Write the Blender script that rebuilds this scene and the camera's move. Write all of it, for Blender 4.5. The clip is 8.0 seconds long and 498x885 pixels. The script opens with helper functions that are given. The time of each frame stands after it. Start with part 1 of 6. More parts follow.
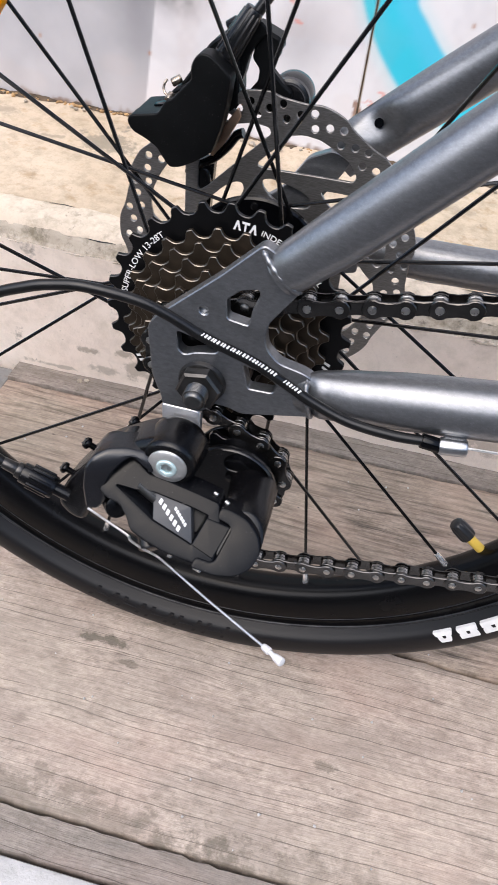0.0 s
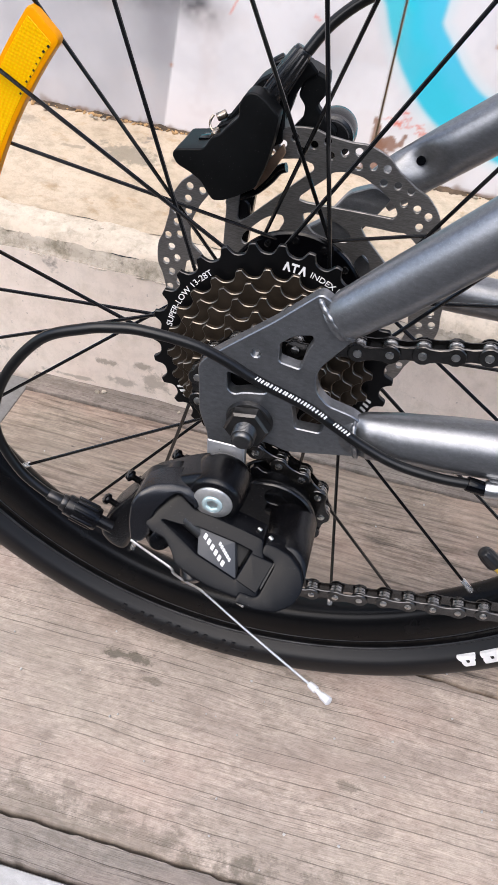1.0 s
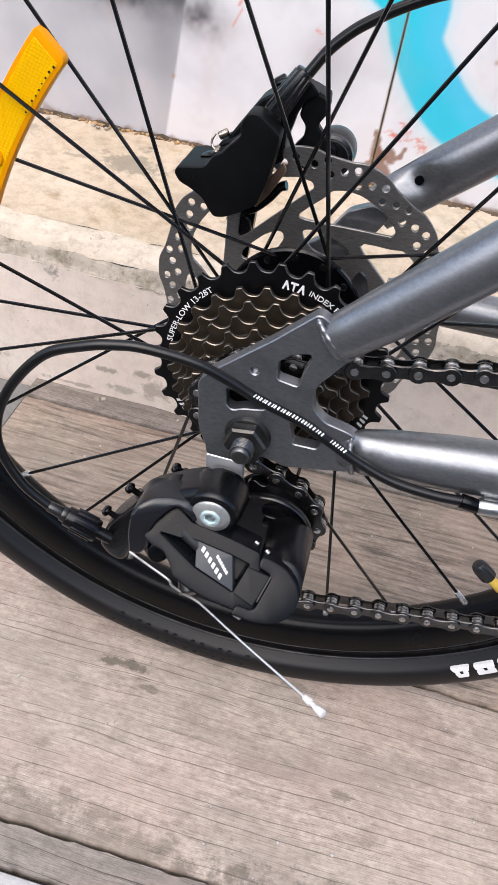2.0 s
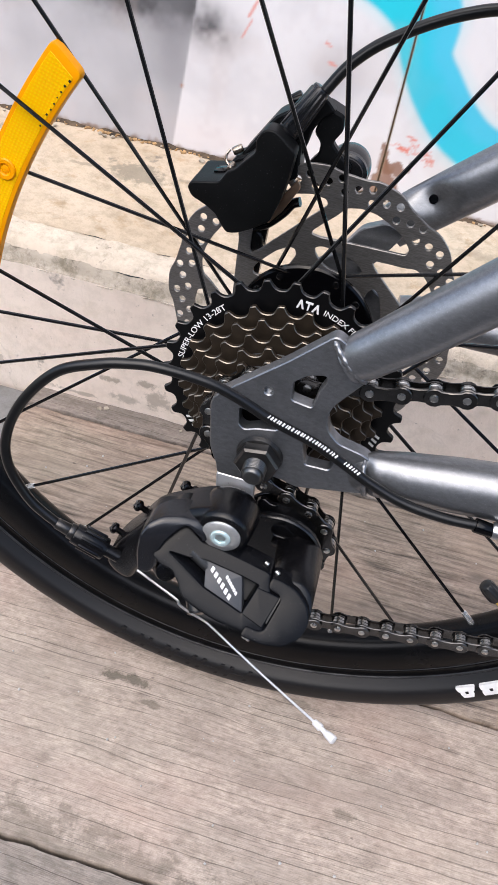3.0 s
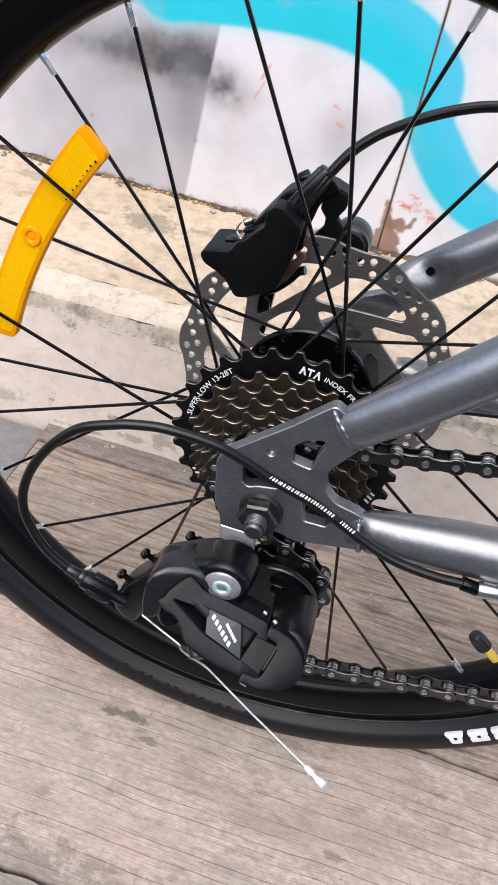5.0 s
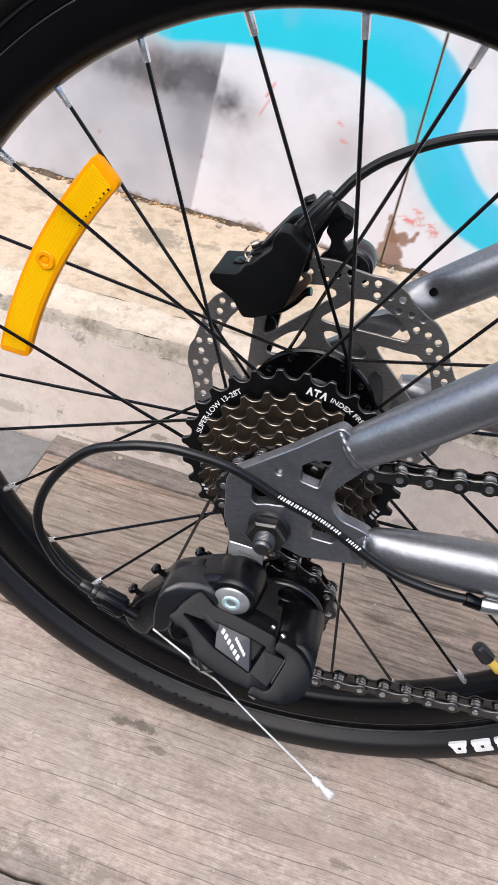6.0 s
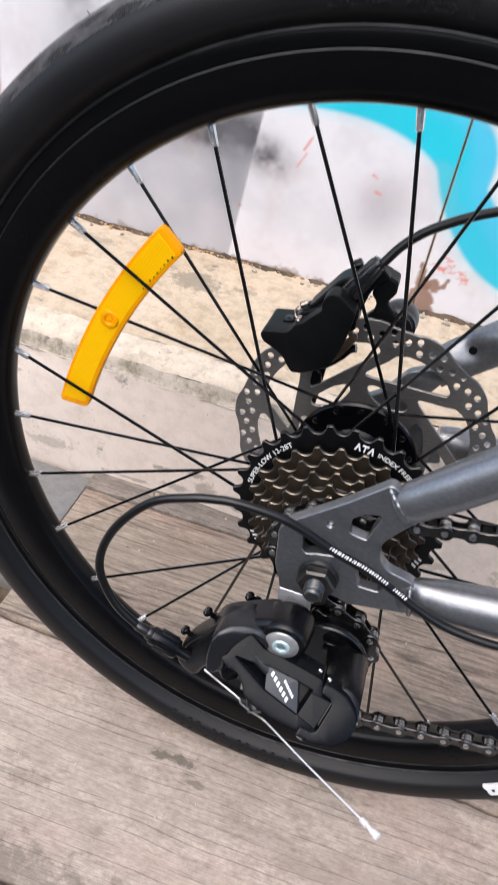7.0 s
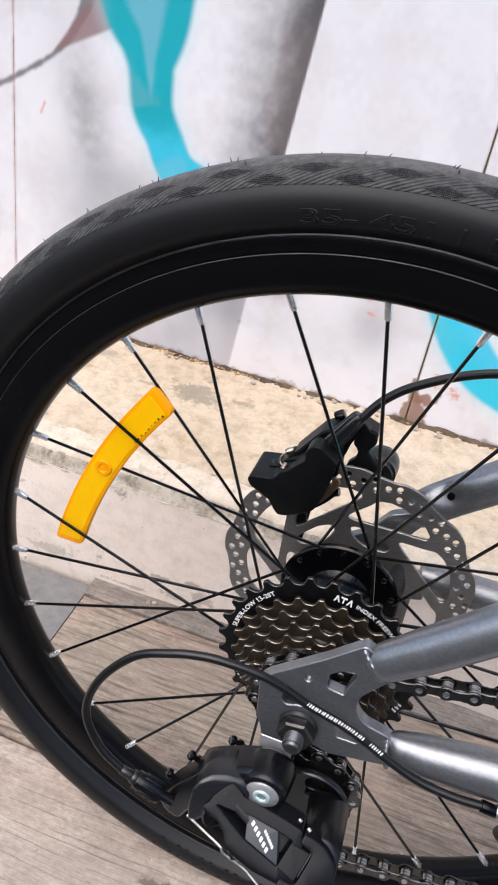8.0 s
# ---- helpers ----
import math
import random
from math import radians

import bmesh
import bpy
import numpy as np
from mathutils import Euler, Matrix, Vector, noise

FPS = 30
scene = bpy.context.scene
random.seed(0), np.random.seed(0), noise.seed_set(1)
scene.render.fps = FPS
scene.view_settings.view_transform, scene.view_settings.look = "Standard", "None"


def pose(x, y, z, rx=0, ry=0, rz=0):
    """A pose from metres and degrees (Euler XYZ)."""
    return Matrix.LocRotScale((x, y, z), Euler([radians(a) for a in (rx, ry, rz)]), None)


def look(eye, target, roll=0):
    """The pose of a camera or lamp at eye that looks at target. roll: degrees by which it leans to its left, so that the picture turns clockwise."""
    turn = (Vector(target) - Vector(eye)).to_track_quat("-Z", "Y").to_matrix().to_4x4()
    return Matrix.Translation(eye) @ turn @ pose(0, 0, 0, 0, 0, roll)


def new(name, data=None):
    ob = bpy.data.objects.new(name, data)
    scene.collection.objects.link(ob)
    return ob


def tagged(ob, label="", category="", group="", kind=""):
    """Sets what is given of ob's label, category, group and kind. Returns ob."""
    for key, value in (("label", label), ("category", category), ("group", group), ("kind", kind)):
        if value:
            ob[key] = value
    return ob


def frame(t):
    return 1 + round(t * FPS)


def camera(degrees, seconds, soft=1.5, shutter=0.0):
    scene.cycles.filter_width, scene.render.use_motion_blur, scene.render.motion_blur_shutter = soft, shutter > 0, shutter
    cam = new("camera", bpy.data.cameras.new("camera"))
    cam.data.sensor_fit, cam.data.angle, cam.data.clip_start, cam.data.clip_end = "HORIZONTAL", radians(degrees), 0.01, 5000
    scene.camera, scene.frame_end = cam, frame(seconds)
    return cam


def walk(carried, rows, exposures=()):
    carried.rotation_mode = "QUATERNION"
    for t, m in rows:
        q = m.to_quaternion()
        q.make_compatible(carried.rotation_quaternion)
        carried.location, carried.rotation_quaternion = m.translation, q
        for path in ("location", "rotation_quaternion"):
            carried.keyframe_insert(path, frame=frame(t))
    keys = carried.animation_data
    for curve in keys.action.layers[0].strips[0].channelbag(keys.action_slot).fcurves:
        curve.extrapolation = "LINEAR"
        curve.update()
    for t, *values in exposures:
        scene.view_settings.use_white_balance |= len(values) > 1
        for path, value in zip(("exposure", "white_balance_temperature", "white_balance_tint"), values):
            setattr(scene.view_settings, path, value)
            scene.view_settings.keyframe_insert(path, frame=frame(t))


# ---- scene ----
cam = camera(36.01, 8.0, soft=0.7, shutter=0.18)
PATH = [
    (0, 0.0588, -0.3126, 0.4596, 47.36, -5.80, 13.32),
    (0.2, 0.0505, -0.3174, 0.4654, 47.33, -5.83, 13.84),
    (0.5, 0.0398, -0.3151, 0.4720, 46.81, -6.23, 13.91),
    (0.8, 0.0355, -0.3108, 0.4750, 46.63, -6.48, 13.93),
    (1, 0.0322, -0.3088, 0.4743, 46.78, -6.84, 13.42),
    (1.2, 0.0321, -0.3073, 0.4751, 46.80, -6.90, 13.48),
    (2.3, 0.0299, -0.3096, 0.4826, 47.02, -7.70, 13.61),
    (2.5, 0.0277, -0.3084, 0.4818, 47.08, -7.91, 13.57),
    (2.8, 0.0259, -0.3045, 0.4809, 47.32, -7.90, 14.04),
    (3, 0.0226, -0.3042, 0.4830, 47.28, -8.17, 14.02),
    (3.3, 0.0220, -0.3043, 0.4886, 47.66, -8.30, 14.30),
    (3.5, 0.0178, -0.3044, 0.4938, 47.60, -8.59, 14.41),
    (3.7, 0.0118, -0.3090, 0.4947, 48.09, -8.69, 14.66),
    (4, 0.0089, -0.3110, 0.4982, 48.07, -9.00, 14.62),
    (4.2, 0.0140, -0.3111, 0.5007, 48.33, -9.02, 14.92),
    (4.5, 0.0177, -0.3108, 0.5067, 48.54, -9.33, 14.76),
    (4.7, 0.0203, -0.3114, 0.5059, 48.84, -9.34, 14.90),
    (5.8, 0.0179, -0.3151, 0.5154, 49.52, -9.02, 15.37),
    (6, 0.0166, -0.3166, 0.5177, 49.53, -9.07, 15.25),
    (6.2, 0.0128, -0.3194, 0.5180, 49.89, -8.96, 15.50),
    (6.5, 0.0083, -0.3189, 0.5252, 50.11, -8.82, 15.86),
    (6.8, 0.0051, -0.3259, 0.5258, 50.54, -8.79, 16.35),
    (7, -0.0013, -0.3303, 0.5385, 51.24, -8.89, 16.73),
    (7.1, 0.0003, -0.3291, 0.5561, 52.12, -9.06, 17.31),
    (7.2, -0.0001, -0.3283, 0.5731, 52.73, -9.21, 17.43),
    (7.3, -0.0006, -0.3274, 0.5804, 53.46, -9.28, 17.56),
    (7.4, -0.0033, -0.3293, 0.5824, 54.08, -9.29, 17.57),
    (7.5, -0.0077, -0.3300, 0.5812, 54.50, -9.31, 17.60),
    (7.6, -0.0070, -0.3323, 0.5806, 54.97, -9.20, 18.06),
    (7.7, -0.0071, -0.3318, 0.5808, 55.23, -9.08, 17.99),
    (7.8, -0.0052, -0.3298, 0.5814, 55.53, -9.06, 17.97),
    (7.9, -0.0033, -0.3248, 0.5836, 55.77, -9.03, 17.81),
    (8, 0.0012, -0.3195, 0.5865, 56.20, -8.94, 17.65),
]
walk(cam, [(t, pose(*p)) for t, *p in PATH])

# ---- world, sun, exposure ----
SUN_ELEVATION, SUN_TURN = radians(57), radians(200)
world = bpy.data.worlds.new("sky")
scene.world = world
world.use_nodes = True
wn = world.node_tree
sky = wn.nodes.new("ShaderNodeTexSky")
sky.sky_type, sky.sun_disc = "NISHITA", False
sky.sun_elevation, sky.sun_rotation = SUN_ELEVATION, SUN_TURN
sky.air_density, sky.dust_density, sky.ozone_density = 1.0, 2.5, 1.0
wn.nodes["Background"].inputs["Strength"].default_value = 0.15
wn.links.new(sky.outputs["Color"], wn.nodes["Background"].inputs["Color"])
sun = new("sun", bpy.data.lights.new("sun", "SUN"))
sun.data.energy, sun.data.angle, sun.data.color = 1.4, radians(75), (1.0, 0.955, 0.925)
sun.matrix_world = look((-1.2, -2.8, 4.9), (0, 0, 0.2))
scene.view_settings.exposure = 0.92

# ---- materials ----


def nodes_of(name):
    m = bpy.data.materials.new(name)
    m.use_nodes = True
    nt = m.node_tree
    return m, nt, nt.nodes["Principled BSDF"]


def link(nt, a, b):
    nt.links.new(a, b)


def math_node(nt, op, a, b=None, c=None):
    n = nt.nodes.new("ShaderNodeMath")
    n.operation = op
    for i, v in enumerate((a, b, c)):
        if v is None:
            continue
        if isinstance(v, (int, float)):
            n.inputs[i].default_value = v
        else:
            nt.links.new(v, n.inputs[i])
    return n.outputs[0]


def coords(nt, stretch=(1, 1, 1), turn=(0, 0, 0)):
    tc = nt.nodes.new("ShaderNodeTexCoord")
    mp = nt.nodes.new("ShaderNodeMapping")
    mp.inputs["Scale"].default_value = stretch
    mp.inputs["Rotation"].default_value = turn
    nt.links.new(tc.outputs["Object"], mp.inputs["Vector"])
    return mp.outputs["Vector"]


def noise_tex(nt, vec, scale, detail=4.0, rough=0.55):
    n = nt.nodes.new("ShaderNodeTexNoise")
    n.inputs["Scale"].default_value, n.inputs["Detail"].default_value, n.inputs["Roughness"].default_value = scale, detail, rough
    nt.links.new(vec, n.inputs["Vector"])
    return n.outputs["Fac"]


def ramp(nt, fac, stops):
    n = nt.nodes.new("ShaderNodeValToRGB")
    e = n.color_ramp.elements
    while len(e) < len(stops):
        e.new(0.5)
    for el, (p, c) in zip(e, stops):
        el.position, el.color = p, (*c, 1) if len(c) == 3 else c
    nt.links.new(fac, n.inputs["Fac"])
    return n.outputs["Color"]


def mix(nt, fac, a, b, mode="MIX"):
    n = nt.nodes.new("ShaderNodeMix")
    n.data_type, n.blend_type = "RGBA", mode
    for sock, v in ((n.inputs[0], fac), (n.inputs[6], a), (n.inputs[7], b)):
        if isinstance(v, (int, float)):
            sock.default_value = v
        elif isinstance(v, tuple):
            sock.default_value = (*v, 1)
        else:
            nt.links.new(v, sock)
    return n.outputs[2]


def bump(nt, bsdf, height, strength, distance=0.001, then=None):
    n = nt.nodes.new("ShaderNodeBump")
    n.inputs["Strength"].default_value, n.inputs["Distance"].default_value = strength, distance
    nt.links.new(height, n.inputs["Height"])
    if then is not None:
        nt.links.new(then, n.inputs["Normal"])
    nt.links.new(n.outputs["Normal"], bsdf.inputs["Normal"])
    return n.outputs["Normal"]


def surf(name, col, rough=0.5, metal=0.0, var=0.15, scale=60, bmp=0.1, bscale=900, coat=0.0, rvar=0.08, stretch=(1, 1, 1), dust=0.0, spec=0.5):
    """A plain surface with mottling, wear in the gloss and fine relief; a little pale dust where it is asked for."""
    m, nt, b = nodes_of(name)
    v = coords(nt, stretch)
    big = noise_tex(nt, v, scale, 5)
    fine = noise_tex(nt, v, bscale, 3)
    lo, hi = [tuple(min(1, c * k) for c in col) for k in (1 - var, 1 + var)]
    colour = ramp(nt, big, [(0.3, lo), (0.7, hi)])
    if dust:
        specks = ramp(nt, noise_tex(nt, v, 1400, 2), [(0.70, (0, 0, 0)), (0.76, (dust, dust, dust))])
        colour = mix(nt, specks, colour, (0.45, 0.44, 0.42))
    link(nt, colour, b.inputs["Base Color"])
    r = nt.nodes.new("ShaderNodeMapRange")
    r.inputs["To Min"].default_value, r.inputs["To Max"].default_value = max(0.02, rough - rvar), min(1, rough + rvar)
    link(nt, big, r.inputs["Value"])
    link(nt, r.outputs["Result"], b.inputs["Roughness"])
    b.inputs["Metallic"].default_value, b.inputs["Coat Weight"].default_value = metal, coat
    b.inputs["Specular IOR Level"].default_value = spec
    if bmp:
        bump(nt, b, fine, bmp, 0.0004)
    return m


M_RIM = surf("black_anodised_rim", (0.0027, 0.0027, 0.0031), 0.26, 0.0, 0.2, 40, 0.04, 1500, 0.0, 0.05, spec=0.16)
M_SPOKE = surf("black_spoke", (0.003, 0.003, 0.0033), 0.18, 0.0, 0.2, 200, 0.03, spec=0.5)
M_NIPPLE = surf("bright_nipple", (0.86, 0.855, 0.84), 0.24, 0.85, 0.12, 500, 0.2)
M_HUB = surf("gloss_black_hub", (0.0015, 0.0015, 0.002), 0.13, 0.0, 0.2, 60, 0.05, 500, 0.0, spec=0.24)
M_COG_BLACK = surf("black_sprocket", (0.003, 0.003, 0.0034), 0.32, 0.0, 0.2, 120, 0.08, spec=0.25)
M_COG_BROWN = surf("bronze_sprocket", (0.064, 0.049, 0.036), 0.36, 0.75, 0.22, 110, 0.12, 700)
M_HANGER = surf("dull_steel", (0.48, 0.485, 0.50), 0.30, 0.8, 0.1, 160, 0.1)
M_SOCKET = surf("pale_zinc_socket", (0.62, 0.78, 0.80), 0.42, 0.5, 0.1, 300, 0.1)
M_LINE = surf("rim_glint", (0.085, 0.085, 0.088), 0.38, 0.9, 0.3, 60, 0.1)
M_CLAW = surf("satin_grey_black_resin", (0.009, 0.0095, 0.0118), 0.26, 0.0, 0.12, 60, 0.08, 2400, 0.0, 0.05, dust=0.06, spec=0.55)
M_BOLT = surf("bright_zinc_bolt", (0.66, 0.66, 0.65), 0.36, 0.8, 0.12, 250, 0.15)
M_EDGE = surf("worn_bronze_edge", (0.20, 0.175, 0.145), 0.36, 1.0, 0.35, 200, 0.1)
M_ZINC = surf("zinc_steel", (0.55, 0.56, 0.57), 0.30, 1.0, 0.12, 250, 0.15)
M_BRASS = surf("dull_brass", (0.40, 0.34, 0.28), 0.28, 1.0, 0.2, 250, 0.15)
M_NUT = surf("dark_nut", (0.066, 0.064, 0.063), 0.32, 0.85, 0.25, 160, 0.15)
M_AXLE = surf("axle_thread", (0.13, 0.13, 0.13), 0.35, 0.95, 0.2, 200, 0.15)
M_PLASTIC = surf("black_nylon", (0.003, 0.003, 0.0037), 0.24, 0.0, 0.15, 70, 0.12, 2400, 0.0, 0.06, dust=0.25, spec=0.34)
# the same black resin, gloss raised here and cut below to follow the light
M_PLASTIC2 = surf("satin_black_resin", (0.006, 0.0063, 0.0076), 0.24, 0.0, 0.12, 60, 0.10, 2400, 0.0, 0.06, dust=0.08, spec=0.52)
M_LINK = surf("sheen_cut_black_resin", (0.003, 0.0032, 0.0042), 0.22, 0.0, 0.15, 60, 0.10, 2400, 0.0, 0.06, dust=0.12, spec=0.17)
M_LOGO = surf("grey_print", (0.048, 0.050, 0.055), 0.5, 0.0, 0.08, 90, 0.05)
M_PRINT = surf("white_print", (0.78, 0.78, 0.78), 0.5, 0.0, 0.05, 300, 0.0)
M_CHAIN = surf("dark_chain", (0.085, 0.082, 0.08), 0.2, 0.95, 0.3, 150, 0.12, 900)
M_ROLLER = surf("bright_roller", (0.34, 0.335, 0.325), 0.24, 1.0, 0.25, 200, 0.15)
M_PIN = surf("chain_pin", (0.55, 0.54, 0.52), 0.28, 1.0, 0.15, 250, 0.15)
M_HOUSING = surf("black_cable_housing", (0.005, 0.005, 0.0053), 0.32, 0.0, 0.15, 120, 0.08, spec=0.42)
M_CABLE = surf("bright_cable", (0.75, 0.75, 0.76), 0.32, 1.0, 0.1, 600, 0.3, 2500)
M_TIP = surf("white_cable_end", (0.66, 0.65, 0.65), 0.45, 0.0, 0.12, 500, 0.3)
M_CALIPER = surf("black_caliper", (0.0030, 0.0034, 0.0038), 0.42, 0.0, 0.2, 80, 0.12, 1500, 0.0, 0.06, dust=0.12, spec=0.20)
M_COPPER = surf("copper_pad", (0.62, 0.42, 0.30), 0.35, 1.0, 0.15, 200, 0.1)
M_CAP = surf("valve_cap", (0.012, 0.012, 0.013), 0.35, 0.0, 0.15, 200, 0.1)
M_YELLOW = surf("yellow_valve", (0.78, 0.55, 0.10), 0.4, 0.0, 0.08, 200, 0.1)


def frame_paint():
    """Clear-lacquered brushed grey metal: fine scratches, smudges and a little sparkle."""
    m, nt, b = nodes_of("grey_brushed_frame_paint")
    v = coords(nt)
    flake = noise_tex(nt, v, 1800, 2)
    brush = noise_tex(nt, coords(nt, (0.5, 1, 1), (0, radians(-45), 0)), 700, 4, 0.65)
    smudge = noise_tex(nt, v, 140, 6, 0.7)
    col = ramp(nt, brush, [(0.30, (0.188, 0.195, 0.208)), (0.70, (0.252, 0.261, 0.276))])
    col = mix(nt, ramp(nt, smudge, [(0.50, (0, 0, 0)), (0.75, (0.24, 0.24, 0.24))]), col, (0.11, 0.116, 0.125))
    col = mix(nt, ramp(nt, flake, [(0.58, (0, 0, 0)), (0.74, (0.26, 0.26, 0.26))]), col, (0.42, 0.43, 0.45))
    link(nt, col, b.inputs["Base Color"])
    b.inputs["Metallic"].default_value = 0.85
    r = nt.nodes.new("ShaderNodeMapRange")
    r.inputs["To Min"].default_value, r.inputs["To Max"].default_value = 0.32, 0.42
    link(nt, smudge, r.inputs["Value"])
    link(nt, r.outputs["Result"], b.inputs["Roughness"])
    b.inputs["Coat Weight"].default_value, b.inputs["Coat Roughness"].default_value = 0.4, 0.16
    bump(nt, b, math_node(nt, "ADD", flake, math_node(nt, "MULTIPLY", brush, 0.4)), 0.05, 0.0004)
    return m


def rotor_steel():
    m, nt, b = nodes_of("brushed_rotor_steel")
    v = coords(nt, (1, 1, 16), (0, radians(38), 0))
    streak = noise_tex(nt, v, 260, 4)
    plain = coords(nt)
    big = noise_tex(nt, plain, 35, 3)
    c = mix(nt, math_node(nt, "MULTIPLY", big, 0.6), ramp(nt, streak, [(0.34, (0.20, 0.192, 0.183)), (0.66, (0.40, 0.388, 0.375))]), (0.25, 0.237, 0.226))
    link(nt, c, b.inputs["Base Color"])
    b.inputs["Metallic"].default_value = 0.9
    r = nt.nodes.new("ShaderNodeMapRange")
    r.inputs["To Min"].default_value, r.inputs["To Max"].default_value = 0.32, 0.5
    link(nt, streak, r.inputs["Value"])
    link(nt, r.outputs["Result"], b.inputs["Roughness"])
    bump(nt, b, streak, 0.12, 0.0004)
    return m


def tyre_rubber():
    """Rubber with a hatched tread on both shoulders, and fine rings on the wall."""
    m, nt, b = nodes_of("tyre_rubber")
    v = coords(nt)
    s = nt.nodes.new("ShaderNodeSeparateXYZ")
    link(nt, v, s.inputs[0])
    x, y, z = s.outputs
    u = math_node(nt, "MULTIPLY", math_node(nt, "ARCTAN2", x, z), 0.26)
    rad = math_node(nt, "SQRT", math_node(nt, "ADD", math_node(nt, "MULTIPLY", x, x), math_node(nt, "MULTIPLY", z, z)))
    side = math_node(nt, "MULTIPLY", math_node(nt, "ARCTAN2", math_node(nt, "ABSOLUTE", math_node(nt, "ADD", y, 0.0009)), math_node(nt, "SUBTRACT", rad, 0.243)), 0.0195)
    def row(middle, half, shift):
        """A row of diamonds with a crossed pattern, and slanted ribs between them."""
        across = math_node(nt, "DIVIDE", math_node(nt, "SUBTRACT", side, middle), half)
        run = math_node(nt, "SUBTRACT", math_node(nt, "FRACT", math_node(nt, "ADD", math_node(nt, "DIVIDE", u, PERIOD), shift)), 0.5)
        band = math_node(nt, "LESS_THAN", math_node(nt, "ABSOLUTE", across), 1.0)
        reach = math_node(nt, "ADD", math_node(nt, "MULTIPLY", math_node(nt, "ABSOLUTE", run), 3.9), math_node(nt, "ABSOLUTE", across))
        dia = math_node(nt, "LESS_THAN", reach, 1.0)
        seam = math_node(nt, "LESS_THAN", math_node(nt, "ABSOLUTE", math_node(nt, "SUBTRACT", reach, 1.05)), 0.09)
        s1 = math_node(nt, "SINE", math_node(nt, "MULTIPLY", math_node(nt, "ADD", u, side), 6.2832 / 0.0017))
        s2 = math_node(nt, "SINE", math_node(nt, "MULTIPLY", math_node(nt, "SUBTRACT", u, side), 6.2832 / 0.0017))
        s3 = math_node(nt, "SINE", math_node(nt, "MULTIPLY", math_node(nt, "ADD", math_node(nt, "MULTIPLY", u, 0.45), side), 6.2832 / 0.0017))
        cross = math_node(nt, "ADD", math_node(nt, "MULTIPLY", math_node(nt, "MULTIPLY", s1, s2), 1.1), -0.25)
        h = math_node(nt, "ADD", math_node(nt, "MULTIPLY", cross, dia), math_node(nt, "MULTIPLY", math_node(nt, "ADD", math_node(nt, "MULTIPLY", s3, 0.5), 0.15), math_node(nt, "SUBTRACT", 1.0, dia)))
        h = math_node(nt, "SUBTRACT", math_node(nt, "MULTIPLY", h, math_node(nt, "SUBTRACT", 1.0, seam)), seam)
        return math_node(nt, "MULTIPLY", h, band), band

    PERIOD = 0.26 * radians(8)
    h1, b1 = row(0.0124, 0.0028, 0.127)
    h2, b2 = row(0.0179, 0.0027, 0.645)
    hatch = math_node(nt, "ADD", h1, h2)
    inside = math_node(nt, "MULTIPLY", math_node(nt, "ADD", b1, b2), math_node(nt, "GREATER_THAN", rad, 0.245))
    hatch = math_node(nt, "MULTIPLY", hatch, math_node(nt, "GREATER_THAN", rad, 0.245))
    crown = math_node(nt, "MULTIPLY", math_node(nt, "LESS_THAN", side, 0.0202), math_node(nt, "GREATER_THAN", rad, 0.245))
    grain = noise_tex(nt, v, 500, 4)
    big = noise_tex(nt, v, 22, 4)
    col = mix(nt, big, (0.0035, 0.0035, 0.0042), (0.0075, 0.0075, 0.0088))
    # crown painted paler: the sky's grazing sheen put into the colour, broken by wear
    worn_sheen = ramp(nt, noise_tex(nt, v, 260, 5, 0.7), [(0.35, (0.25, 0.25, 0.25)), (0.65, (1, 1, 1))])
    col = mix(nt, math_node(nt, "MULTIPLY", crown, worn_sheen), col, (0.095, 0.092, 0.092))
    # light on the ridges and shade in the grooves are put into the colour
    ridge = math_node(nt, "MULTIPLY", math_node(nt, "MAXIMUM", hatch, 0.0), 0.6)
    groove = math_node(nt, "MULTIPLY", math_node(nt, "MAXIMUM", math_node(nt, "MULTIPLY", hatch, -1.0), 0.0), 0.85)
    col = mix(nt, groove, col, (0.004, 0.004, 0.004))
    col = mix(nt, ridge, col, (0.06, 0.058, 0.058))
    link(nt, col, b.inputs["Base Color"])
    r = nt.nodes.new("ShaderNodeMapRange")
    r.inputs["To Min"].default_value, r.inputs["To Max"].default_value = 0.38, 0.52
    link(nt, big, r.inputs["Value"])
    link(nt, r.outputs["Result"], b.inputs["Roughness"])
    h = math_node(nt, "ADD", hatch, math_node(nt, "MULTIPLY", grain, math_node(nt, "ADD", math_node(nt, "MULTIPLY", crown, 0.5), 0.08)))
    bump(nt, b, h, 1.0, 0.0007)
    b.inputs["Specular IOR Level"].default_value = 0.30
    return m


